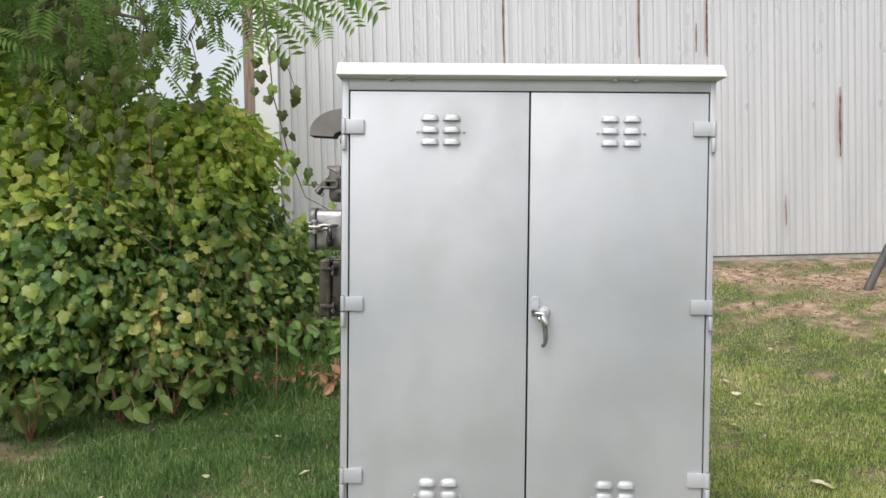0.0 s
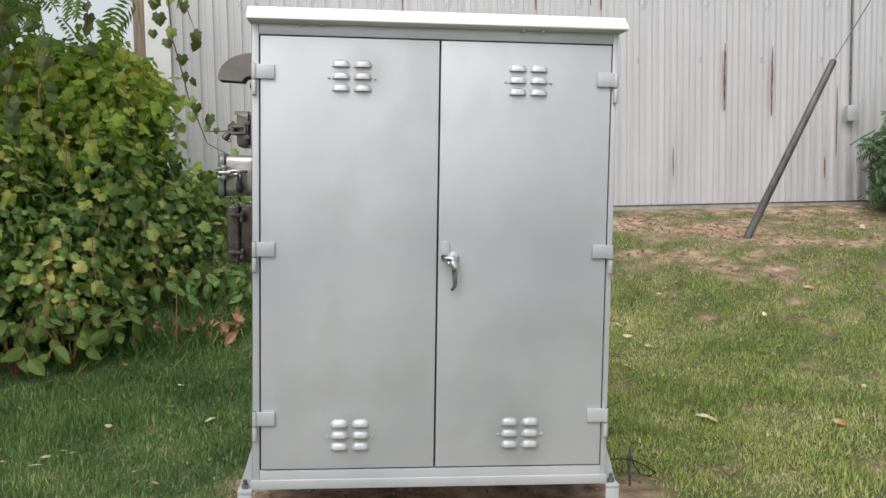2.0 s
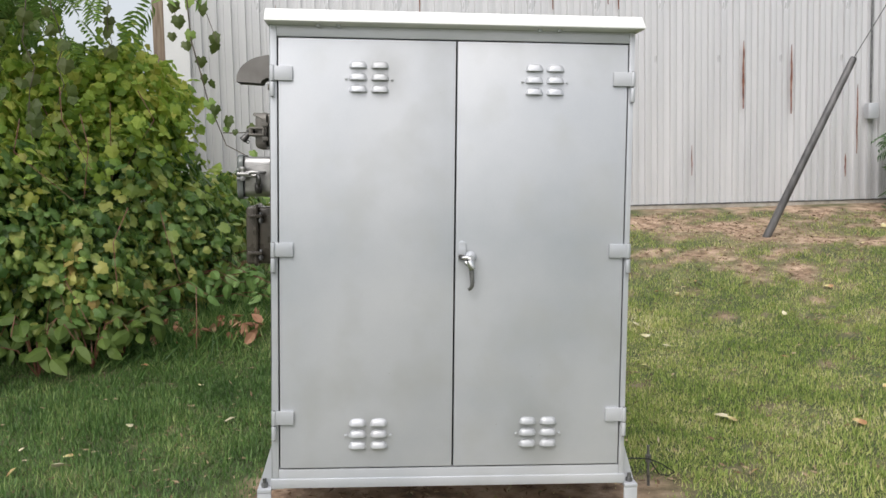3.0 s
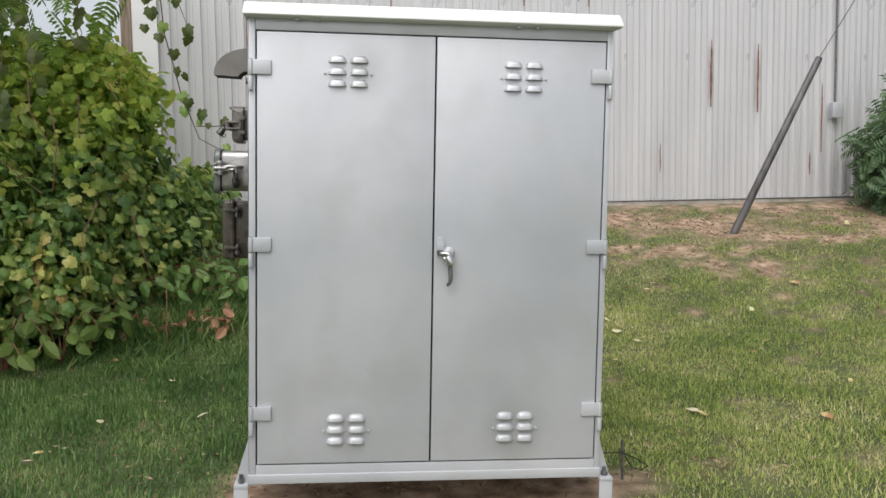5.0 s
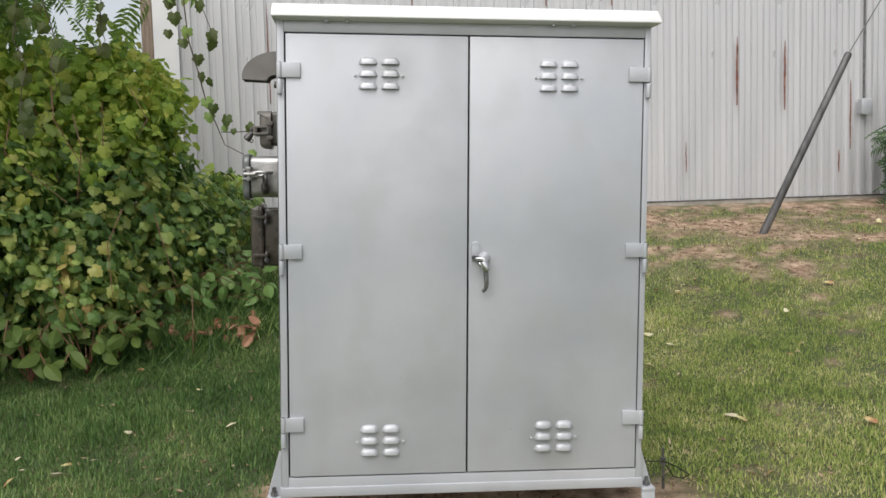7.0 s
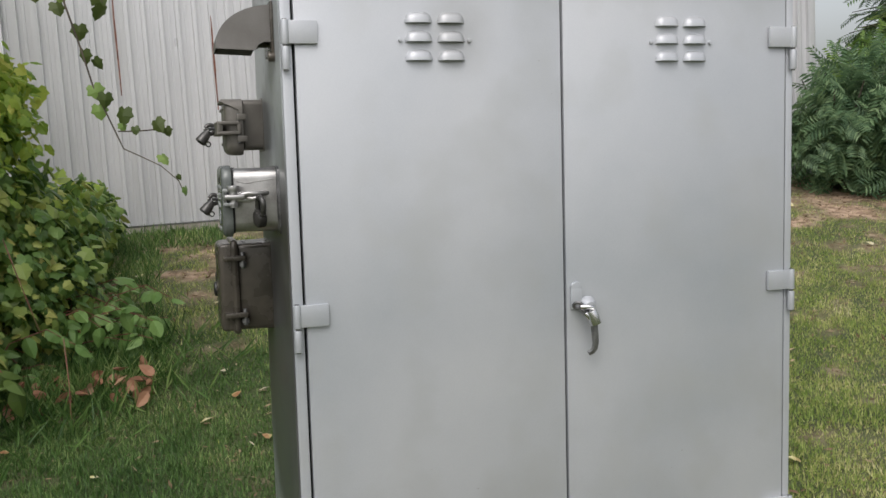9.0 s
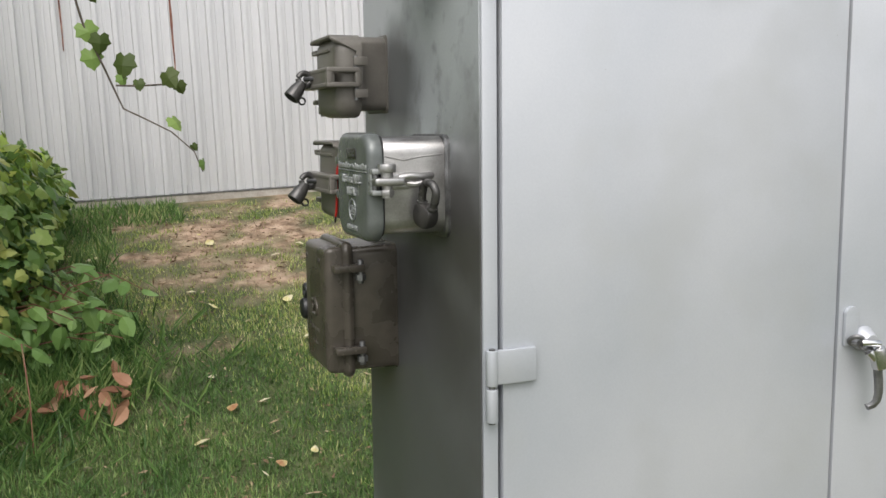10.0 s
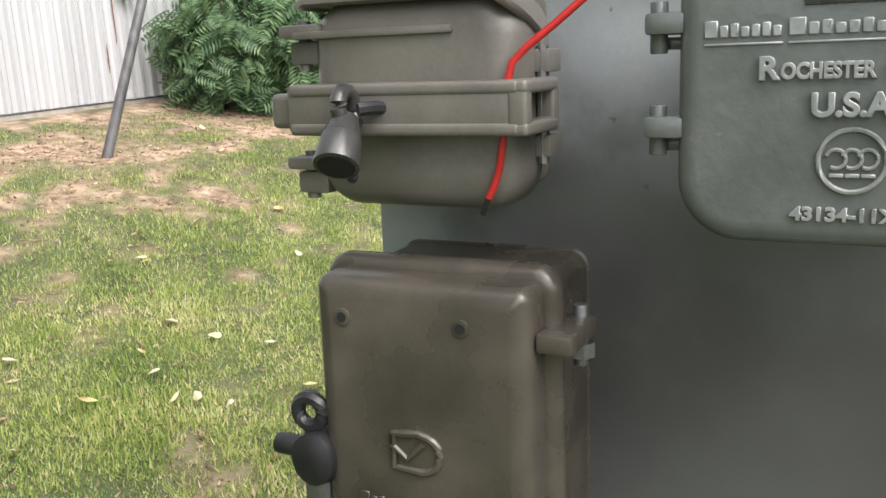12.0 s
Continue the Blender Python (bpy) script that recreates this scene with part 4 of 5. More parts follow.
    tube(bm, [(-0.084, y0 - 0.014, 1.341), (-0.070, y0 - 0.016, 1.344), (-0.054, y0 - 0.016, 1.342), (-0.040, y0 - 0.010, 1.343), (-0.028, y0 + 0.012, 1.343)], 0.0060, seg=10)
    tube(bm, [(-0.076, y0 - 0.012, 1.333), (-0.062, y0 - 0.018, 1.331), (-0.052, y0 - 0.016, 1.334)], 0.0045, seg=8)
    part("clamp", bm, ALU, t, "bare cast clamp")
    bm = bmesh.new()
    rod(bm, (-0.102, y0 - 0.015, 1.3425), (-0.102, y0 - 0.015, 1.350), 0.0088, seg=14)
    rod(bm, (-0.102, y0 - 0.015, 1.350), (-0.102, y0 - 0.015, 1.3625), 0.0130, seg=18, bevel=0.002)
    rod(bm, (-0.102, y0 - 0.015, 1.313), (-0.102, y0 - 0.015, 1.331), 0.0075, seg=12)
    rod(bm, (-0.102, y0 - 0.015, 1.316), (-0.102, y0 - 0.015, 1.3245), 0.0100, seg=6, bevel=0.001)
    part("clamp_bolt", bm, ALU, t, "bare round-headed bolt")
    rod(bm := bmesh.new(), (-0.117, y0 - 0.008, 1.316), (-0.117, y0 - 0.008, 1.356), 0.0045, seg=10)
    part("clamp_pin", bm, STEEL, t)
    # a casting seam that runs round the body
    part("seam", tube(bmesh.new(), [(-0.096, y0 + 0.0085, 1.372), (-0.070, y0 + 0.0082, 1.366), (-0.045, y0 + 0.0082, 1.371), (-0.012, y0 + 0.0080, 1.374)], 0.0012, seg=6), ALU, t)
    return t


build_big_box()


def build_padlock():
    c = Vector((-0.050, 0.073, 1.323))
    t = thing("padlock", c, "worn dark steel padlock with thick shackle hanging from the box clamp", "padlock")
    ax, ay = Vector((0.30, -0.87, -0.36)).normalized(), Vector((0.04, -0.36, 0.93)).normalized()
    ay = (ay - ax * ay.dot(ax)).normalized()
    nx = ax.cross(ay)
    pts = [c - ax * 0.0125 - ay * 0.020, c - ax * 0.0150 - ay * 0.008] + arc(c, 0.0155, 168, 8, 14, ax=ax, ay=ay) + [c + ax * 0.0150 - ay * 0.010, c + ax * 0.0115 - ay * 0.024]
    part("shackle", tube(bmesh.new(), pts, 0.0062, seg=12), GUNMETAL, t)
    o = c - ay * 0.037
    bm = bmesh.new()
    def outline(k, d):
        out = []
        for a in range(0, 360, 12):
            ca, sa = math.cos(radians(a)), math.sin(radians(a))
            px = math.copysign(abs(ca) ** 0.6, ca) * 0.0195
            py = math.copysign(abs(sa) ** 0.6, sa) * 0.0175
            px *= 1.0 - 0.16 * min(0, py) / -0.0175
            out.append(bm.verts.new(o + nx * d + ax * px * k + ay * py * k))
        return out
    loft(bm, [outline(k, d) for d, k in ((-0.0105, 0.80), (-0.0090, 0.94), (-0.0050, 1.0), (0.0050, 1.0), (0.0090, 0.94), (0.0105, 0.80))])
    part("lock_body", bm, IRON, t)
    collar = bmesh.new()
    for sx in (-1, 1):
        rod(collar, o + ay * 0.0150 + ax * 0.0122 * sx, o + ay * 0.0195 + ax * 0.0122 * sx, 0.0085, seg=12, bevel=0.001)
    part("collar", collar, GUNMETAL, t)
    part("keyhole_cover", rod(bmesh.new(), o - nx * 0.0100, o - nx * 0.0122, 0.0065, seg=12), STEEL, t)


build_padlock()


def build_tall_box():
    """The tall bronze-grey box below, with a moulded lid and two clamps."""
    y0, y1, z0, z1 = 0.366, 0.527, 0.978, 1.208
    t = thing("tall_junction_box", (0, y0, z0), "tall bronze-grey cast junction box with clamped lid", "junction box")
    part("body", pan(bmesh.new(), y0 + 0.006, y1 - 0.004, z0 + 0.006, z1 + 0.002, 0.014, [(0.001, 0), (-0.003, 0), (-0.082, 0.002), (-0.085, 0.004)]), BRONZE, t)
    part("flange", pan(bmesh.new(), y0 + 0.0045, y1 - 0.0025, z0 + 0.0045, z1 + 0.0035, 0.014, [(0.0015, 0), (-0.002, 0), (-0.003, 0.0015)]), BRONZE, t)
    lid = part("lid", pan(bmesh.new(), y0 - 0.006, y1 + 0.008, z0 - 0.002, z1 + 0.012, 0.018, [(-0.0855, 0.003), (-0.090, 0), (-0.096, 0.0), (-0.100, 0.002), (-0.103, 0.006), (-0.1035, 0.0085), (-0.121, 0.009), (-0.127, 0.0105), (-0.1315, 0.0145), (-0.134, 0.022)], seg=6), BRONZE, t)
    for yy in (0.502, 0.414):
        rod(bm := bmesh.new(), (-0.1335, yy, 1.184), (-0.1352, yy, 1.184), 0.0062, seg=14, bevel=0.0006)
        boss = part("hole_rim", bm, BRONZE, lid)
        # A black disc stands for the shade inside the hole.
        part("hole", rod(bmesh.new(), (-0.1345, yy, 1.184), (-0.1356, yy, 1.184), 0.0036, seg=12), DARKVOID, boss)
    bm = bmesh.new()
    cc = Vector((-0.1345, 0.450, 1.094))
    tube(bm, [cc + Vector((0, 0.017, 0.012)), cc + Vector((0, -0.004, 0.014))] + arc(cc + Vector((0, -0.005, 0.0)), 0.013, 90, -90, 8, ax=(0, -1, 0), ay=(0, 0, 1)) + [cc + Vector((0, 0.016, -0.012)), cc + Vector((0, 0.017, 0.012))], 0.0030, seg=8)
    tube(bm, [cc + Vector((0, 0.018, 0.004)), cc + Vector((0, 0.006, -0.005)), cc + Vector((0, -0.006, 0.007))], 0.0027, seg=8)
    part("emblem", bm, BRONZE, lid, "raised plain emblem")
    bm = bmesh.new()
    bars(bm, -0.134, 0.496, 1.050, 0.075, 0.0075, 12)
    part("maker_line", bm, BRONZE, lid, "raised plain bars of writing")
    part("maker_line", bars(bmesh.new(), -0.134, 0.466, 1.025, 0.030, 0.006, 4), BRONZE, lid)
    # the clamps on the near flank, over a round hinge bar
    part("hinge_bar", tube(bmesh.new(), [(-0.094, y0 + 0.000, z0 + 0.012), (-0.094, y0 + 0.000, z1 - 0.010)], 0.0070, seg=12), BRONZE, lid)
    for zz in (1.176, 1.030):
        bm = bmesh.new()
        box(bm, (-0.124, y0 - 0.022, zz - 0.007), (-0.068, y0 + 0.002, zz + 0.006), 0.003)
        c = part("clamp", bm, BRONZE, t)
        rod(bm := bmesh.new(), (-0.074, y0 - 0.012, zz - 0.028), (-0.074, y0 - 0.012, zz + 0.014), 0.0052, seg=10, bevel=0.001)
        rod(bm, (-0.074, y0 - 0.012, zz - 0.022), (-0.074, y0 - 0.012, zz - 0.012), 0.0095, seg=6)
        part("swing_bolt", bm, STEEL, c)
    # a small lock and keeper on the far flank
    c = Vector((-0.130, y1 + 0.009, 1.110))
    lock = part("far_lock", tube(bmesh.new(), arc(c, 0.0105, 0, 360, 18, ax=(0, 1, 0), ay=(0, 0, 1)), 0.0055, seg=8), BLACK, t, "black ring lock")
    bm = bmesh.new()
    loft(bm, [[bm.verts.new((c.x + d, c.y - 0.004 + 0.0185 * math.cos(radians(a)) * k, c.z - 0.033 + 0.021 * math.sin(radians(a)) * k)) for a in range(0, 360, 20)] for d, k in ((-0.012, 0.6), (-0.009, 0.92), (-0.003, 1), (0.006, 1), (0.012, 0.8))])
    rod(bm, c + Vector((0, 0.002, -0.028)), c + Vector((0, 0.030, -0.028)), 0.008, seg=12, bevel=0.002)
    part("lock_body", bm, BLACK, lock)
    bm = bmesh.new()
    box(bm, (-0.128, y1 - 0.002, 1.030), (-0.108, y1 + 0.020, 1.056), 0.003)
    rod(bm, (-0.120, y1 + 0.010, 1.020), (-0.120, y1 + 0.010, 1.070), 0.005, seg=8)
    part("far_latch", bm, STEEL, t)


build_tall_box()


# ---- grounding stake with its cable, beside the cabinet ----
def build_stake():
    g = ground_z(1.5, 0.32)
    t = thing("ground_stake", (1.5, 0.32, g), "thin dark ground stake clamped to a black cable", "ground stake", LEVEL)
    part("stake", rod(bmesh.new(), (1.5, 0.32, g - 0.05), (1.5, 0.32, g + 0.17), 0.006, seg=8), STEEL, t)
    rod(bm := bmesh.new(), (1.5, 0.32, g + 0.10), (1.5, 0.32, g + 0.13), 0.012, seg=6)
    part("clamp", bm, STEEL, t)
    bm = bmesh.new()
    tube(bm, [(1.33, 0.15, 0.20), (1.40, 0.21, 0.185), (1.47, 0.29, g + 0.125), (1.5, 0.31, g + 0.115), (1.56, 0.33, g + 0.085), (1.62, 0.35, g + 0.04), (1.60, 0.37, g + 0.02), (1.55, 0.34, g + 0.04), (1.51, 0.315, g + 0.10)], 0.0026, seg=6)
    part("cable", bm, BLACK, t)


build_stake()


# ---- plants ----
rng = np.random.default_rng(7)


def unit(v):
    return v / np.maximum(np.linalg.norm(v, axis=-1, keepdims=True), 1e-9)


def scatter(tv, tf, pos, tip, nor, size):
    """Copies of a small shape: tip is where its y points, nor where its z points."""
    tip = unit(tip)
    side = unit(np.cross(tip, nor))
    nor = np.cross(side, tip)
    v = pos[:, None, :] + size[:, None, None] * (tv[None, :, 0:1] * side[:, None, :] + tv[None, :, 1:2] * tip[:, None, :] + tv[None, :, 2:3] * nor[:, None, :])
    f = (tf[None, :, :] + (np.arange(len(pos)) * len(tv))[:, None, None]).reshape(-1, tf.shape[1])
    return v.reshape(-1, 3), f


def fan(outline, dish=0.0):
    """A leaf as a fan of triangles round a raised midrib point."""
    pts = [(0.0, 0.45, 0.05)] + [(x, y, -dish * abs(x) - 0.12 * y * y) for x, y in outline]
    n = len(outline)
    return np.array(pts, float), np.array([(0, 1 + i, 1 + (i + 1) % n) for i in range(n)])


HALF = [(0.0, 0.05), (0.20, -0.12), (0.44, -0.01), (0.43, 0.17), (0.57, 0.41), (0.38, 0.53), (0.30, 0.74), (0.13, 0.86)]
LOBED = fan(HALF + [(0.0, 1.0)] + [(-x, y) for x, y in HALF[:0:-1]], 0.25)
OVATE = fan([(0, 0), (0.20, 0.10), (0.31, 0.35), (0.24, 0.65), (0.10, 0.88), (0, 1.0), (-0.10, 0.88), (-0.24, 0.65), (-0.31, 0.35), (-0.20, 0.10)], 0.35)
SLIM = (np.array([(0, 0, 0), (0.13, 0.4, -0.03), (0, 1, -0.12), (-0.13, 0.4, -0.03)], float), np.array([(0, 1, 2), (0, 2, 3)]))


def pinnate(pairs=7, spread=0.42):
    """A compound leaf: a stalk with paired narrow leaflets."""
    v, f = [], []
    for k in range(pairs):
        y = 0.12 + 0.80 * k / (pairs - 1)
        ln = spread * (0.65 + 0.35 * math.sin(math.pi * (0.2 + 0.7 * k / pairs)))
        for s in (-1, 1):
            b = len(v)
            dx, dy = s * ln * 0.9, ln * 0.42
            v += [(0, y, -0.1 * y * y), (dx * 0.5 - s * 0.02, dy * 0.5 + y + 0.045, -0.1 * y * y), (dx, dy + y, -0.1 * y * y - 0.08), (dx * 0.5 + s * 0.02, dy * 0.5 + y - 0.045, -0.1 * y * y)]
            f += [(b, b + 1, b + 2), (b, b + 2, b + 3)]
    b = len(v)
    v += [(-0.008, 0, 0), (0.008, 0, 0), (0, 1.05, -0.13)]
    f.append((b, b + 1, b + 2))
    return np.array(v, float), np.array(f)


PINNATE = pinnate()


def cloud(name, chunks, material, parent=None, label="", kind=""):
    """One mesh from several scattered arrays; plan units in, metres out, relative to the parent's place."""
    vs, fs, n = [], [], 0
    for v, f in chunks:
        vs.append(v), fs.append(f + n)
        n += len(v)
    v = np.concatenate(vs)
    home = np.array(HOME[parent]) if parent else np.zeros(3)
    ob = raw(name, ((v - home) * U).tolist(), np.concatenate(fs).tolist(), material, parent, label)
    if kind:
        ob["kind"] = kind
    return ob


def on_blob(c, r, n, lo=0.78, hi=1.06, under=-0.75):
    """Points in the outer shell of an ellipsoid, with outward directions."""
    d = unit(rng.normal(size=(n * 2, 3)))
    d = d[d[:, 2] > under][:n]
    lump = 1 + 0.11 * np.sin(d[:, 0:1] * 9 + c[0] * 5) * np.cos(d[:, 2:3] * 8 + c[1] * 3) + 0.07 * np.sin(d[:, 1:2] * 19 + d[:, 2:3] * 13 + c[2]) - 0.02
    k = rng.uniform(lo, hi, (len(d), 1)) * lump
    return np.array(c) + d * np.array(r) * k, unit(d / np.array(r))


def hang(nor, n, droop=0.9, jitter=0.6):
    """Directions for leaves that hang outward and down."""
    tip = nor * 0.45 + np.array([0, 0, -droop]) + rng.normal(size=(n, 3)) * jitter
    face = nor + np.array([0, 0, 0.60]) + rng.normal(size=(n, 3)) * 0.48
    return tip, face


def limbs(bm, a, b, r, n, spread, rise, twigs):
    """A tapered limb with side shoots."""
    a, b = Vector(a), Vector(b)
    pts = [a.lerp(b, i / n) + Vector((random.uniform(-1, 1), random.uniform(-1, 1), random.uniform(-0.5, 0.5))) * 0.05 + Vector((0, 0, rise * math.sin(math.pi * i / n))) for i in range(n + 1)]
    tube(bm, pts, r, seg=7, taper=0.25)
    ends = []
    for k in range(twigs):
        p = pts[1 + k % n]
        e = p + Vector((random.uniform(-1, 1), random.uniform(-1, 1), random.uniform(-0.7, 0.6))) * spread
        tube(bm, [p, (p + e) / 2 + Vector((0, 0, 0.06)), e], r * 0.28, seg=5, taper=0.3)
        ends.append(e)
    return ends


# the vine-covered hedge
def build_hedge():
    t = thing("hedge", (-1.6, 3.3, 0.2), "tall hedge overgrown with yellowing green grapevine", "hedge", LEVEL)
    blobs = [((-1.72, 3.55, 1.00), (0.92, 0.80, 1.34), 6200), ((-2.55, 3.0, 1.05), (0.95, 0.85, 1.34), 6200), ((-3.7, 2.6, 1.0), (1.0, 0.9, 1.35), 3000),
             ((-1.55, 2.85, 0.68), (0.48, 0.55, 0.56), 2200), ((-2.2, 2.50, 1.00), (0.70, 0.50, 0.66), 3000), ((-0.98, 3.75, 0.70), (0.36, 0.60, 0.66), 1500),
             ((-3.0, 2.3, 1.00), (0.8, 0.5, 0.70), 2200), ((-1.40, 3.7, 1.84), (0.44, 0.5, 0.46), 1500), ((-0.92, 4.5, 0.95), (0.32, 0.55, 0.42), 900), ((-0.8, 5.3, 1.05), (0.25, 0.5, 0.30), 450), ((-2.1, 3.3, 1.2), (0.7, 0.5, 0.8), 1800), ((-1.62, 3.35, 0.95), (0.62, 0.42, 0.85), 2600), ((-2.3, 2.95, 0.9), (0.8, 0.4, 0.8), 2200), ((-2.9, 3.0, 0.9), (0.8, 0.5, 0.8), 1500)]
    chunks, young = [], []
    for c, r, n in blobs:
        p, d = on_blob(c, r, int(n * 1.1), 0.80, 1.07)
        tip, face = hang(d, len(p))
        size = 0.036 + 0.064 * rng.random(len(p)) ** 1.5
        fresh = (p[:, 2] + rng.normal(0, 0.20, len(p)) > 1.46) & (p[:, 0] > -2.9)
        chunks.append(scatter(*LOBED, p[~fresh], tip[~fresh], face[~fresh], size[~fresh]))
        if fresh.any():
            young.append(scatter(*LOBED, p[fresh], tip[fresh], face[fresh], size[fresh]))
    cloud("top_growth", young, LIME, t, "young lime-yellow vine leaves along the top", "stuff")
    cloud("foliage", chunks, VINE, t, "yellow-green lobed vine leaves", "stuff")
    for k in range(34):
        x, y = -1.3 - 2.2 * random.random(), 2.35 + 0.9 * random.random()
        part("stem", tube(bmesh.new(), [(x, y, 0.0), (x + random.uniform(-0.2, 0.2), y + random.uniform(-0.1, 0.2), 0.6), (x + random.uniform(-0.4, 0.4), y + 0.3, 1.4)], 0.010, seg=5, taper=0.4), BARK, t)
    # bare vine shoots that trail out of the hedge
    for k in range(16):
        a = random.uniform(0, 6.28)
        p = Vector((-1.35 + 0.6 * math.cos(a), 2.75 + 0.3 * math.sin(a), random.uniform(0.3, 1.9)))
        part("shoot", tube(bmesh.new(), [p, p + Vector((random.uniform(-0.1, 0.25), -0.12, -0.2)), p + Vector((random.uniform(-0.1, 0.35), -0.15, -0.5))], 0.004, seg=5, taper=0.5), STEM, t)


build_hedge()


# grapevine strands that trail from the tree in front of the hedge
def build_trailing_vine(x, y, z0, z1, n):
    t = thing("trailing_vine", (x, y, z0), "dark grapevine strand trailing down before the hedge", "vine", LEVEL, group="vine strands before the hedge")
    pts = [Vector((x + 0.06 * noise.noise((x * 3, k * 0.7, 1.0)), y + 0.05 * noise.noise((y * 3, k * 0.7, 4.0)), z0 + (z1 - z0) * k / 8)) for k in range(9)]
    part("stem", tube(bmesh.new(), pts, 0.0042, seg=5, taper=0.5), BARK, t)
    for j in range(n):
        u = (j + 0.5) / n * 7.99
        p = pts[int(u)].lerp(pts[int(u) + 1], u % 1)
        v, f = scatter(*LOBED, np.array([p]) + rng.normal(0, 0.03, (1, 3)), np.array([[rng.normal(0, 0.5), rng.normal(-0.2, 0.3), -1]]), np.array([[rng.normal(0, 0.5), -1, 0.5]]), np.array([random.uniform(0.055, 0.095)]))
        raw("leaf", ((v - np.array(HOME[t])) * U).tolist(), f.tolist(), OLIVE, t)


for vx, vy, va, vb, vn in ((-1.22, 1.75, 2.55, 1.72, 9), (-1.42, 1.9, 2.6, 1.55, 12), (-1.58, 1.8, 2.6, 1.78, 9), (-1.05, 2.1, 2.6, 2.02, 7), (-1.75, 2.0, 2.6, 1.45, 12), (-1.92, 1.9, 2.6, 1.70, 10)):
    build_trailing_vine(vx, vy, va, vb, vn)


# the tree whose limbs hang over the hedge
def build_overhang():
    t = thing("overhanging_tree", (-3.6, 4.4, 0.5), "broad dark-leaved tree with drooping boughs", "tree", LEVEL)
    bm = bmesh.new()
    tube(bm, [(-3.6, 4.4, 0.3), (-3.55, 4.35, 1.4), (-3.4, 4.2, 2.6), (-3.3, 4.1, 4.2)], 0.16, seg=12, taper=0.5)
    part("trunk", bm, BARK, t)
    chunks, low = [], []
    # Ends above z 3.2 lie out of view, added to shade lawn and hedge.
    boughs = [((-3.4, 4.1, 2.9), (-0.25, 2.1, 2.75)), ((-3.4, 4.1, 2.7), (-1.3, 2.0, 2.55)), ((-3.4, 4.1, 2.6), (-2.3, 1.9, 2.60)), ((-3.4, 4.1, 2.8), (-3.6, 1.9, 2.5)), ((-3.3, 4.1, 3.3), (-0.6, 2.6, 3.1)), ((-3.3, 4.1, 3.4), (-2.8, 2.3, 3.3)), ((-3.3, 4.1, 3.9), (-2.4, 0.9, 3.6)), ((-3.3, 4.1, 4.0), (-2.9, -0.2, 3.7)), ((-3.3, 4.1, 4.1), (-1.9, -0.4, 3.8)), ((-3.3, 4.1, 4.1), (-3.7, 0.4, 3.8)), ((-3.3, 4.1, 4.1), (-1.0, 0.6, 4.0))]
    for a, b in boughs:
        bm = bmesh.new()
        ends = limbs(bm, a, b, 0.035, 7, 0.45, 0.22, 12)
        part("bough", bm, BARK, t)
        for e in ends:
            n = 10 if b[2] > 3.5 else 15
            p = np.array(e) + rng.normal(size=(n, 3)) * (np.array([0.36, 0.36, 0.20]) if b[2] > 3.5 else np.array([0.22, 0.22, 0.12]))
            if b[2] > 3.5:
                p[:, 2] = np.maximum(p[:, 2], 3.1)
            p[:, 2] = np.maximum(p[:, 2], 2.02 + 0.10 * np.maximum(0, p[:, 0] + 2.0) * 1.5 + rng.uniform(-0.05, 0.1, n))
            tip = np.column_stack([rng.normal(0.15, 0.5, n), rng.normal(-0.15, 0.5, n), rng.normal(-0.7, 0.3, n)])
            nor = np.column_stack([rng.normal(0, 0.4, n), rng.normal(-0.4, 0.4, n), rng.normal(0.9, 0.2, n)])
            (chunks if b[2] > 3.5 else low).append(scatter(*PINNATE, p, tip, nor, rng.uniform(0.20, 0.34, n) * (1.0 if b[2] > 3.5 else 0.72)))
    cloud("crown", chunks, TREELEAF, t, "dark green feathered leaves added overhead, unseen, to shade the lawn", "stuff")
    cloud("low_foliage", low, BRIGHT, t, "green feathered leaves on the drooping boughs", "stuff")
    # the tip that reaches across the barn wall
    tips = []
    for p, q in (((-0.55, 2.15, 2.75), (-0.25, 2.15, 2.62)), ((-0.35, 2.15, 2.80), (-0.06, 2.15, 2.66)), ((-0.7, 2.2, 2.55), (-0.55, 2.2, 2.40)), ((-0.75, 2.2, 2.7), (-0.48, 2.2, 2.55)), ((-0.2, 2.15, 2.76), (0.0, 2.15, 2.60))):
        tips.append(scatter(*PINNATE, np.array([p]), np.array([q]) - np.array([p]), np.array([[0.0, -0.8, 0.6]]), np.array([0.30])))
    cloud("bough_tip", tips, BRIGHT, t, "lighter feathered leaves at the bough's tip")


build_overhang()


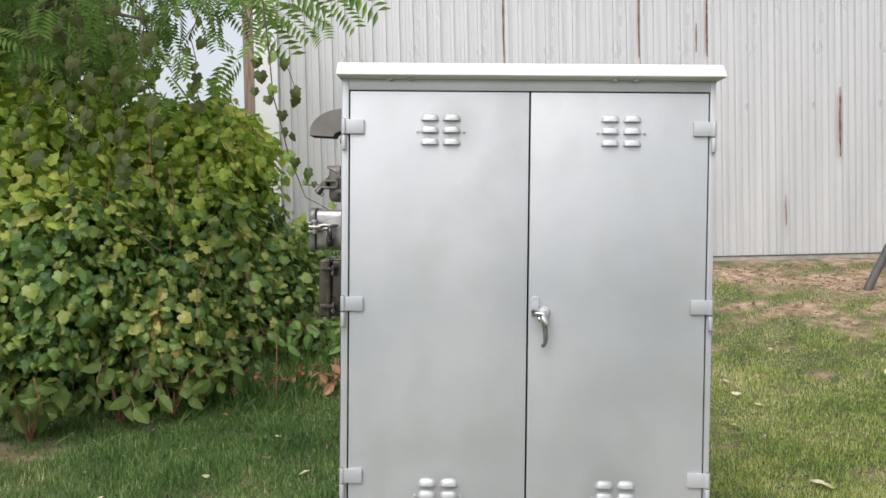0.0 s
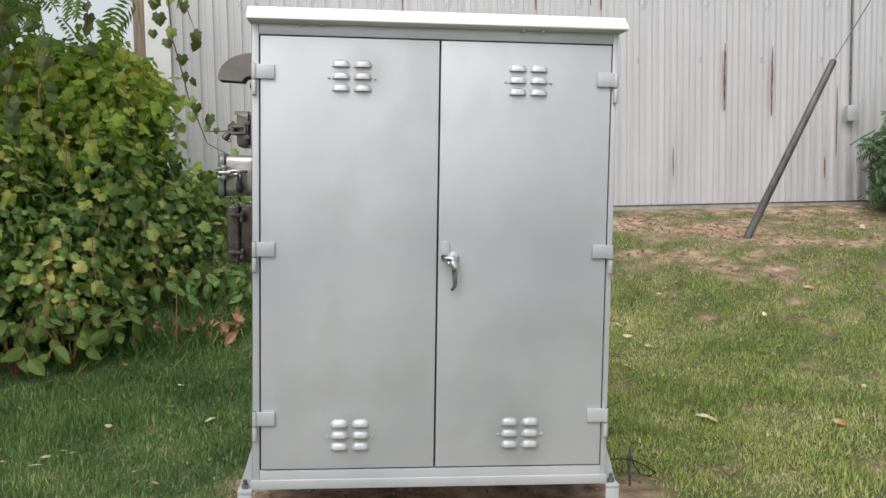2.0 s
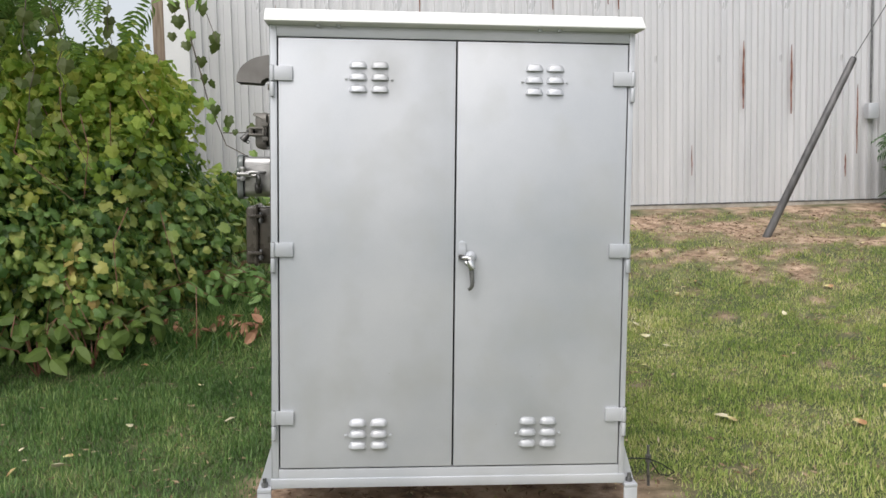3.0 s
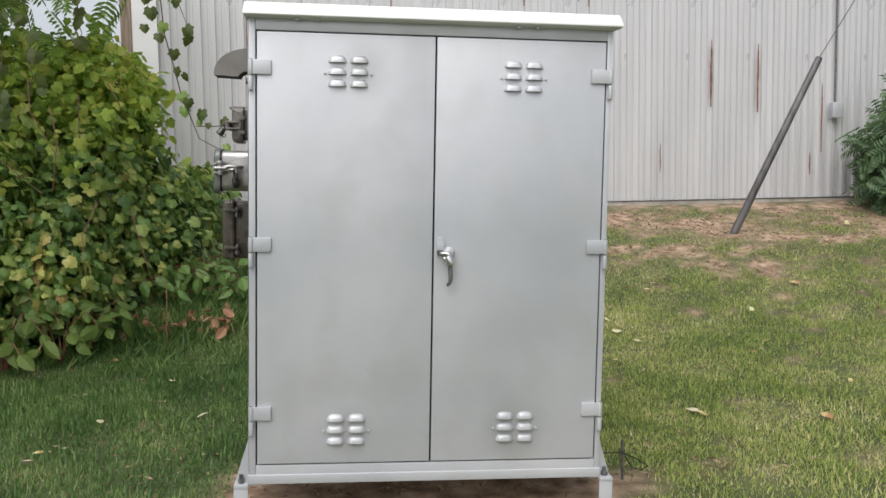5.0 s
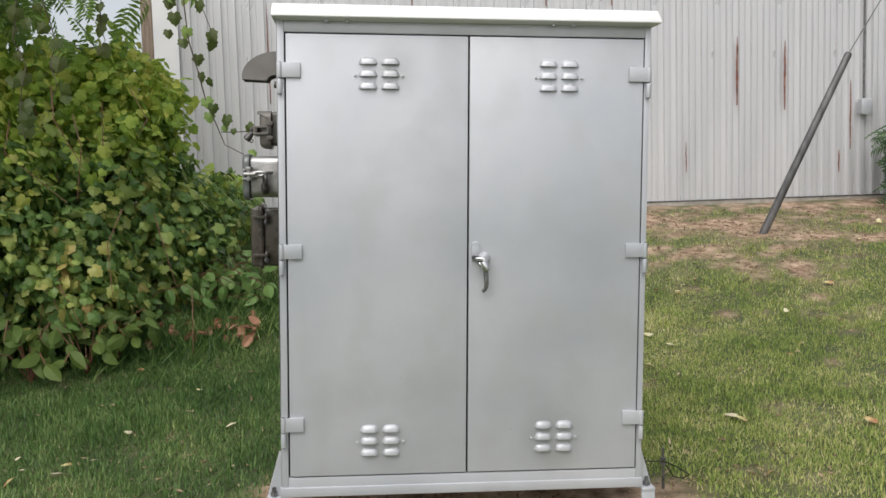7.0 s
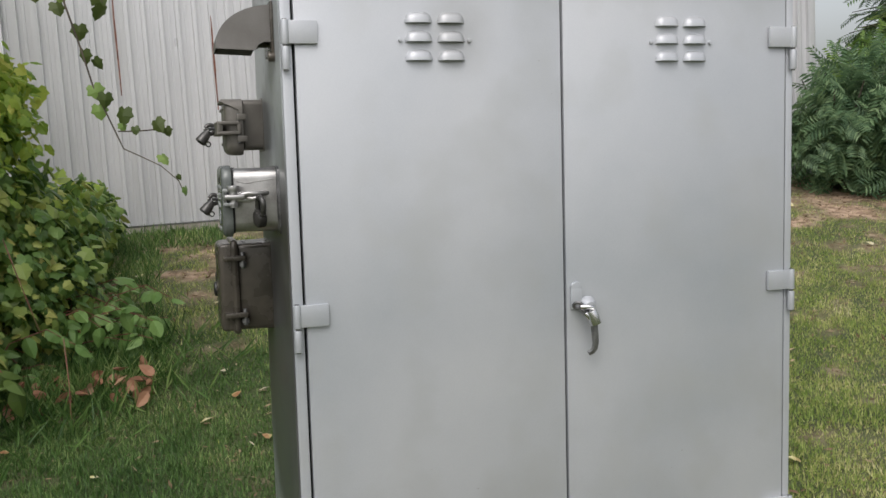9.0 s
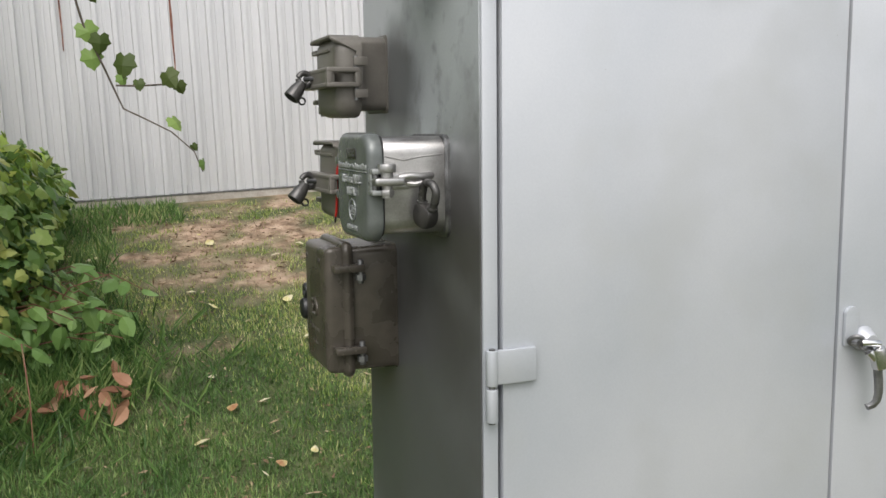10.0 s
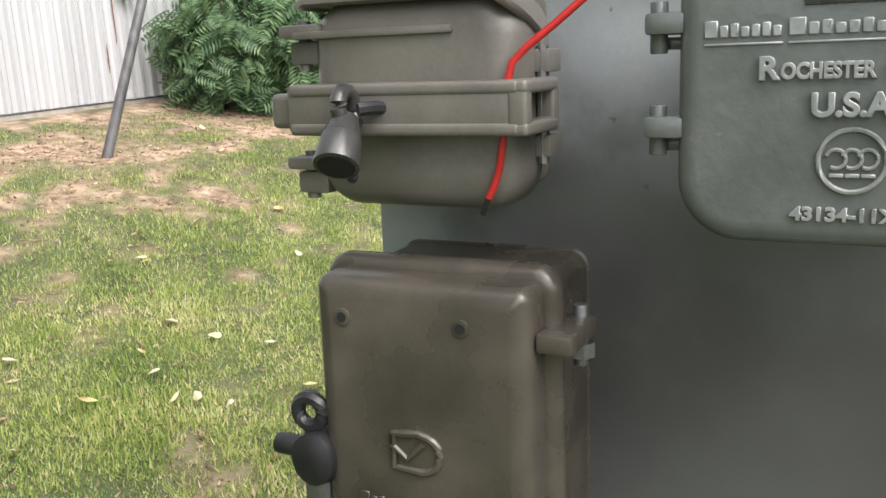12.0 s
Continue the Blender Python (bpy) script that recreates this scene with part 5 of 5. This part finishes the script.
# a grapevine that hangs in front of the barn
def build_hanging_vine():
    t = thing("hanging_vine", (-0.55, 1.6, 2.6), "thin hanging grapevine with a few lobed leaves", "vine", LEVEL)
    bm = bmesh.new()
    tube(bm, [(-0.62, 1.9, 2.75), (-0.52, 1.6, 2.30), (-0.50, 1.6, 2.02), (-0.46, 1.6, 1.86), (-0.43, 1.6, 1.72), (-0.385, 1.6, 1.60), (-0.36, 1.6, 1.53), (-0.345, 1.6, 1.49), (-0.29, 1.6, 1.46), (-0.22, 1.6, 1.42), (-0.16, 1.6, 1.36), (-0.14, 1.6, 1.30)], 0.0042, seg=6, taper=0.4)
    tube(bm, [(-0.36, 1.6, 1.555), (-0.30, 1.6, 1.552), (-0.22, 1.6, 1.555)], 0.0028, seg=5)
    tube(bm, [(-0.52, 1.6, 2.30), (-0.42, 1.62, 2.16), (-0.37, 1.6, 2.02)], 0.003, seg=5, taper=0.5)
    tube(bm, [(-0.62, 1.9, 2.75), (-0.64, 1.65, 2.35), (-0.56, 1.62, 2.10)], 0.003, seg=5, taper=0.5)
    part("stem", bm, BARK, t)
    spots = [(-0.42, 1.63, 0.085), (-0.33, 1.61, 0.10), (-0.345, 1.57, 0.05), (-0.30, 1.555, 0.05), (-0.225, 1.565, 0.085), (-0.19, 1.545, 0.055), (-0.215, 1.44, 0.07), (-0.165, 1.37, 0.035), (-0.14, 1.32, 0.05), (-0.50, 2.05, 0.09), (-0.53, 2.00, 0.08),
             (-0.46, 1.92, 0.085), (-0.40, 2.03, 0.10), (-0.37, 1.98, 0.09), (-0.45, 1.83, 0.08), (-0.42, 1.80, 0.07), (-0.43, 1.70, 0.09), (-0.39, 1.67, 0.08), (-0.56, 2.12, 0.10), (-0.58, 2.20, 0.09), (-0.50, 2.22, 0.10), (-0.44, 2.18, 0.09), (-0.60, 2.05, 0.07)]
    for x, z, s in spots:
        v, f = scatter(*LOBED, np.array([(x, 1.6 + rng.normal(0, 0.01), z + s * 0.3)]), np.array([[rng.normal(0, 0.4), rng.normal(0, 0.2), -1]]), np.array([[rng.normal(0, 0.5), -1, 0.3]]), np.array([s * 0.70]))
        raw("leaf", ((v - np.array(HOME[t])) * U).tolist(), f.tolist(), (OLIVE, VINE, OLIVE)[int(x * 1000 + z * 700) % 3], t)


build_hanging_vine()


# broad-leaved weeds at the hedge's foot
def leafy_plant(name, x0, y0, stems, label, leaf, per_stem, thick, skin):
    """A plant of arching stems that carry ovate leaves; stems are (dx, dy, height)."""
    g = ground_z(x0, y0)
    t = thing(name, (x0, y0, g), label, "weed", LEVEL, group="weeds by the hedge")
    for dx, dy, h in stems:
        pts = [Vector((x0, y0, g)), Vector((x0 + dx * 0.40, y0 + dy * 0.5, g + h * 0.85)), Vector((x0 + dx * 0.75, y0 + dy * 0.8, g + h)), Vector((x0 + dx, y0 + dy, g + h * 0.72))]
        part("stem", tube(bmesh.new(), pts, thick, seg=6, taper=0.5), STEM, t, "reddish stem")
        for j in range(per_stem):
            u = 0.30 + 0.70 * j / (per_stem - 1)
            i = min(2, int(u * 3))
            p = pts[i].lerp(pts[i + 1], u * 3 - i)
            v, f = scatter(*OVATE, np.array([p]), np.array([[rng.normal(0.15, 0.7), rng.normal(-0.35, 0.6), rng.normal(-0.55, 0.35)]]), np.array([[rng.normal(0, 0.45), rng.normal(-0.7, 0.3), 0.9]]), np.array([random.uniform(*leaf)]))
            raw("leaf", ((v - np.array(HOME[t])) * U).tolist(), f.tolist(), skin, t)


def build_weeds():
    for x0, y0, reach in ((-1.20, 3.60, 0.95), (-1.05, 3.30, 0.82), (-0.80, 3.65, 0.60), (-1.25, 3.05, 0.62), (-0.95, 3.95, 0.65)):
        stems = [(reach * random.uniform(0.35, 1.0), random.uniform(-0.35, 0.25), random.uniform(0.10, 0.36)) for k in range(7)]
        leafy_plant("broad_leaved_weed", x0, y0, stems, "sprawling weed with large ovate green leaves on reddish stems", (0.070, 0.135), 5, 0.0045, WEED)
    for x0, y0 in ((-1.33, 2.42), (-1.20, 2.62), (-1.62, 2.32), (-2.05, 2.02)):
        stems = [(0.24 * math.cos(k * 0.9), 0.20 * math.sin(k * 0.9) - 0.05, random.uniform(0.16, 0.42)) for k in range(7)]
        leafy_plant("leafy_weed", x0, y0, stems, "dark green upright weed at the foot of the hedge", (0.08, 0.15), 5, 0.005, TREELEAF)
    # a tangle of uncut grass among the stems
    n = 5200
    p = np.column_stack([rng.normal(-0.95, 0.34, n), rng.normal(3.25, 0.36, n), np.zeros(n)])
    p[:, 2] = [ground_z(a, b) for a, b, _ in p]
    t = thing("grass_tangle", (-0.9, 3.2, ground_z(-0.9, 3.2)), "tangle of long green grass blades among the weeds", "grass", LEVEL, kind="stuff")
    thin = (SLIM[0] * np.array([0.26, 1, 2.0]), SLIM[1])
    cloud("blades", [scatter(*thin, p, np.column_stack([rng.normal(0.1, 0.7, n), rng.normal(-0.2, 0.7, n), np.ones(n)]), np.column_stack([rng.normal(0, 1, n), rng.normal(-1, 0.5, n), np.full(n, 0.2)]), rng.uniform(0.07, 0.20, n))], LUSH, t)
    # withered leaves below them
    n = 44
    p = np.column_stack([rng.uniform(-1.05, -0.35, n), rng.uniform(2.70, 3.05, n), np.zeros(n)])
    p[:, 2] = [ground_z(a, b) + 0.05 + 0.07 * rng.random() for a, b, _ in p]
    t = thing("withered_leaves", (-0.8, 3.05, ground_z(-0.8, 3.05)), "heap of withered brown leaves under the weeds", "dead leaves", LEVEL, kind="stuff")
    cloud("leaf_heap", [scatter(*OVATE, p, rng.normal(size=(n, 3)) + np.array([0, 0, -0.8]), rng.normal(size=(n, 3)), rng.uniform(0.06, 0.12, n))], DRYLEAF, t)


build_weeds()


# feathery bushes at the barn's far corner, and trees beyond
def build_bush(x, y, r, h, n, material, label, leaf=0.30):
    g = ground_z(x, y)
    t = thing("bush", (x, y, g), label, "bush", LEVEL, group="bushes by the barn")
    bm = bmesh.new()
    for k in range(9):
        a = 6.283 * k / 9
        tube(bm, [(x, y, g - 0.03), (x + 0.35 * r * math.cos(a), y + 0.35 * r * math.sin(a), g + h * 0.45), (x + 0.75 * r * math.cos(a + 0.3), y + 0.75 * r * math.sin(a + 0.3), g + h * (0.72 + 0.05 * (k % 4)))], 0.018, seg=6, taper=0.3)
    part("stems", bm, BARK, t)
    p, d = on_blob((x, y, g + h * 0.48), (r, r, h * 0.52), n, 0.35, 1.05, -0.95)
    tip, face = hang(d, len(p), 0.25, 0.45)
    cloud("foliage", [scatter(*PINNATE, p, tip, face, rng.uniform(leaf * 0.7, leaf * 1.15, len(p)))], material, t, kind="stuff")
    return t


build_bush(6.36, 5.75, 0.52, 1.30, 520, FIRLEAF, "dark feathery green bush against the barn")
build_bush(6.85, 5.45, 0.72, 1.42, 560, FIRLEAF, "dark feathery green bush past the barn corner")
build_bush(7.9, 4.9, 0.9, 1.9, 620, TREELEAF, "leafy green bush at the lawn's edge")
build_bush(9.3, 4.1, 1.0, 2.1, 620, TREELEAF, "leafy green bush at the lawn's edge")
build_bush(7.5, 6.6, 0.8, 1.50, 520, BRIGHT, "light green sapling thicket past the barn corner")


def build_conifer(x, y, h, r):
    """A thin fir: whorls of drooping sprays up a straight trunk."""
    g = ground_z(x, y)
    t = thing("fir_tree", (x, y, g), "young dark blue-green fir with open whorled branches", "tree", LEVEL)
    part("trunk", tube(bmesh.new(), [(x, y, g - 0.1), (x, y, g + h * 0.5), (x, y, g + h)], 0.07, seg=9, taper=0.15), BARK, t)
    chunks = []
    for k in range(15):
        z = g + h * (0.10 + 0.86 * k / 14)
        q = r * (1.06 - k / 14)
        for j in range(7):
            a = 0.9 * j + 0.37 * k + random.uniform(-0.15, 0.15)
            d = Vector((math.cos(a), math.sin(a), 0.0))
            e = Vector((x, y, z)) + d * q + Vector((0, 0, -0.10 * q + 0.08))
            part("branch", tube(bmesh.new(), [(x, y, z), Vector((x, y, z)).lerp(e, 0.5) + Vector((0, 0, 0.05)), e], 0.012, seg=5, taper=0.3), BARK, t)
            n = 5
            p = np.array([Vector((x, y, z)).lerp(e, 0.25 + 0.75 * i / n) for i in range(n)])
            tip = np.array([d[:]] * n) + rng.normal(0, 0.35, (n, 3)) + np.array([0, 0, -0.15])
            nor = np.array([[0, 0, 1.0]] * n) + rng.normal(0, 0.25, (n, 3))
            chunks.append(scatter(*PINNATE, p, tip, nor, rng.uniform(0.22, 0.36, n) * (0.5 + 0.5 * q / r)))
    cloud("foliage", chunks, FIRLEAF, t, kind="stuff")


build_conifer(8.15, 6.9, 3.4, 0.95)


def build_tree(x, y, h, r, n, material=TREELEAF, size=0.34):
    g = ground_z(x, y)
    t = thing("tree", (x, y, g), "leafy green tree with a tall crown", "tree", LEVEL, group="background trees")
    part("trunk", tube(bmesh.new(), [(x, y, g - 0.1), (x + 0.1, y, g + h * 0.3), (x + 0.05, y + 0.1, g + h * 0.7)], 0.05 * h ** 0.9, seg=10, taper=0.4), BARK, t)
    chunks = []
    for k in range(11):
        a = 2.4 * k
        z = g + h * (0.22 + 0.70 * k / 10)
        q = r * (1.0 - 0.55 * abs(k / 10 - 0.35))
        e = (x + q * 0.7 * math.cos(a), y + q * 0.7 * math.sin(a), z + 0.3)
        part("bough", tube(bmesh.new(), [(x + 0.05, y, z - 0.4), ((x + e[0]) / 2, (y + e[1]) / 2, z), e], 0.045, seg=6, taper=0.3), BARK, t)
        p, d = on_blob(e, (q * 0.55, q * 0.55, h * 0.13), n // 11, 0.3, 1.1, -1)
        tip, face = hang(d, len(p), 0.6, 0.6)
        chunks.append(scatter(*LOBED, p, tip, face, rng.uniform(size * 0.6, size * 1.2, len(p))))
    cloud("crown", chunks, material, t, kind="stuff")


for tx, ty, th, tr, tn in ((-4.9, 8.0, 4.6, 1.5, 800), (-6.2, 4.6, 5.5, 2.0, 1300), (-7.5, 9.5, 7.0, 2.6, 1100), (-8.5, 5.5, 6.5, 2.4, 1100),
                           (11.0, 7.5, 4.6, 2.0, 2600), (13.5, 4.0, 5.0, 2.4, 2600), (16.0, 0.5, 6.0, 2.8, 2200), (17.0, 8.5, 6.5, 3.0, 2200)):
    build_tree(tx, ty, th, tr, tn)


# ---- fallen leaves on the lawn ----
def build_fallen():
    t = thing("fallen_leaf", (0, 0, 0), "pale dry leaf fallen on the grass", "fallen leaf", LEVEL, group="fallen leaves on the lawn")
    v, f = scatter(*OVATE, np.array([(0, -0.5, 0)]), np.array([[0, 1, 0]]), np.array([[0, 0, 1]]), np.array([1.0]))
    v[:, 2] += 0.25 * v[:, 0] ** 2 + 0.10 * np.sin(v[:, 1] * 3)
    v[:, 0] *= 1.25
    first = raw("fallen_leaf", (v * U).tolist(), f.tolist(), FALLEN)
    bpy.data.objects.remove(t)
    tagged(first, "pale dry leaf fallen on the grass", "fallen leaf", "fallen leaves on the lawn")
    spots = [(2.83, 3.26), (2.13, 1.15), (2.26, 2.39), (1.96, 0.35), (-0.6, 1.99), (-1.02, 0.84), (-0.35, 1.39), (2.91, 2.11), (-1.21, 0.78), (0.75, 3.76), (0.65, 4.65), (0.14, 3.9), (0.14, 2.16), (0.04, 2.72), (0.19, 2.74), (-0.12, 2.45), (0.81, 3.04), (0.81, 3.43), (0.61, 3.84), (0.28, 2.22), (0.01, 3.04),
             (0.59, 2.33), (0.7, 2.06), (0.73, 2.92), (2.69, 3.46), (2.19, 2.83), (2.19, 2.61), (1.71, 2.31), (1.55, 3.02), (1.13, 2.52), (1.78, 2.57), (2.03, 3.67), (2.62, 4.18), (1.5, 2.59), (1.56, 3.34), (1.44, 3.22), (2.66, 3.41), (-0.4, 3.36)]
    for k in range(46):
        spots.append((random.uniform(-1.3, 5.5), random.uniform(0.5, 5.4)))
    for k, (x, y) in enumerate(spots):
        s = random.uniform(0.034, 0.082)
        m = Matrix.Translation((x * U, y * U, (ground_z(x, y) + 0.035) * U)) @ Euler((random.uniform(-0.5, 0.5), random.uniform(-0.5, 0.5), random.uniform(0, 6.28))).to_matrix().to_4x4() @ Matrix.Scale(s, 4)
        if k == 0:
            first.matrix_world = m
        else:
            c = first.copy()
            scene.collection.objects.link(c)
            c.matrix_world = m


build_fallen()


# ---- grass ----
def build_grass():
    blade_v = np.array([(-0.5, 0, 0), (0.5, 0, 0), (-0.38, 0.55, 0.10), (0.38, 0.55, 0.10), (0, 1.0, 0.34)], float)
    blade_f = np.array([(0, 1, 3), (0, 3, 2), (2, 3, 4)])
    pts = []
    areas = [(-1.6, 1.6, 0.0, 3.9, 74000), (1.2, 4.6, 0.0, 3.4, 84000), (-0.9, 5.6, 3.2, 6.1, 60000), (4.2, 8.0, 0.8, 5.6, 26000), (0.0, 2.0, 0.6, 3.4, 26000), (-2.4, -0.3, 1.2, 2.9, 30000)]
    spread = [(rng.uniform(x0, x1, n) + rng.normal(0, 0.4, n), rng.uniform(y0, y1, n) + rng.normal(0, 0.3, n)) for x0, x1, y0, y1, n in areas]
    spread.append((rng.normal(1.5, 3.6, 110000), rng.normal(1.0, 3.2, 110000)))
    for xs, ys in spread:
        for x, y in zip(xs, ys):
            if y > 6.1 and -1.7 < x < 7.4:
                continue
            b = bareness(x, y)
            if rng.random() < (1 - b) ** 1.9 + 0.03:
                pts.append((x, y, ground_z(x, y) - 0.004, b))
    p = np.array(pts)
    n = len(p)
    tuft = np.array([0.5 + 0.5 * noise.noise((x * 2.3, y * 2.3, 11.0)) + 0.35 * noise.noise((x * 9.0, y * 9.0, 5.0)) for x, y, _, _ in pts])
    h = rng.uniform(0.014, 0.040, n) * np.clip(0.55 + 1.05 * tuft, 0.3, 2.0) * (1 - 0.45 * p[:, 3])
    w = rng.uniform(0.0026, 0.0068, n)
    # the mower leaves it longer near the hedge
    h *= 1 + 0.45 * np.clip((0.2 - p[:, 0]) / 1.2, 0, 1)
    a = rng.uniform(0, 2 * math.pi, n)
    lean = rng.uniform(0.2, 3.2, n)
    up = unit(np.column_stack([np.cos(a) * lean, np.sin(a) * lean, np.ones(n)]))
    side = np.column_stack([-np.sin(a), np.cos(a), np.zeros(n)])
    nor = np.cross(side, up)
    v = p[:, None, :3] + blade_v[None, :, 0:1] * (w[:, None, None] * side[:, None, :]) + h[:, None, None] * (blade_v[None, :, 1:2] * up[:, None, :] - blade_v[None, :, 2:3] * nor[:, None, :])
    # lush grass by the hedge, shade put into its colour; dry lawn grass elsewhere
    hedge_shade = p[:, 0] + 0.18 * p[:, 1] + rng.normal(0, 0.25, n) < 1.15
    hedge_shade &= p[:, 1] + rng.normal(0, 0.35, n) < 3.8
    for name, pick, material, label in (("lush_grass", hedge_shade, LUSH, "short lush lawn grass by the hedge, darkened for its shade"), ("grass", ~hedge_shade, GRASS, "short green lawn grass with dry blades")):
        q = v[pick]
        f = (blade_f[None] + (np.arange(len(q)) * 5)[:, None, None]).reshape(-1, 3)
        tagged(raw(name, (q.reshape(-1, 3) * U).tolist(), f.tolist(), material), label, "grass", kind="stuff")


build_grass()


def build_tall_grass():
    """Uncut grass along the hedge and at the barn's foot."""
    n = 4200
    along = rng.random(n)
    x = np.where(along < 0.7, -1.05 + 0.75 * rng.random(n), rng.uniform(-0.9, 0.2, n))
    y = np.where(along < 0.7, 3.5 + 2.3 * rng.random(n), rng.uniform(5.6, 6.15, n))
    z = np.array([ground_z(a, b) for a, b in zip(x, y)])
    p = np.column_stack([x, y, z])
    tip = np.column_stack([rng.normal(0, 0.45, n), rng.normal(-0.1, 0.45, n), np.ones(n)])
    nor = np.column_stack([rng.normal(0, 1, n), rng.normal(-1, 0.5, n), np.full(n, 0.2)])
    thin = (SLIM[0] * np.array([0.30, 1, 2.0]), SLIM[1])
    t = thing("tall_grass", (-0.6, 4.6, ground_z(-0.6, 4.6)), "uncut grass growing along the hedge foot", "grass", LEVEL, kind="stuff")
    cloud("blades", [scatter(*thin, p, tip, nor, rng.uniform(0.05, 0.13, n))], LUSH, t)


build_tall_grass()


def build_litter():
    """Scraps of dry leaf and straw on the soil."""
    n = 46000
    x, y = rng.uniform(-3.0, 7.0, n), rng.uniform(0.3, 6.1, n)
    keep = np.array([rng.random() < 0.14 + 0.86 * bareness(a, b) for a, b in zip(x, y)])
    x, y = x[keep], y[keep]
    n = len(x)
    p = np.column_stack([x, y, [ground_z(a, b) + 0.006 + 0.010 * rng.random() for a, b in zip(x, y)]])
    tip = np.column_stack([rng.normal(size=n), rng.normal(size=n), rng.normal(0, 0.25, n)])
    nor = np.column_stack([rng.normal(0, 0.5, n), rng.normal(0, 0.5, n), np.ones(n)])
    t = thing("leaf_litter", (2.0, 4.5, ground_z(2.0, 4.5)), "scraps of dry leaf and straw on bare soil", "leaf litter", LEVEL, kind="stuff")
    cloud("scraps", [scatter(*SLIM, p, tip, nor, rng.uniform(0.02, 0.055, n))], SCRAP, t)


build_litter()
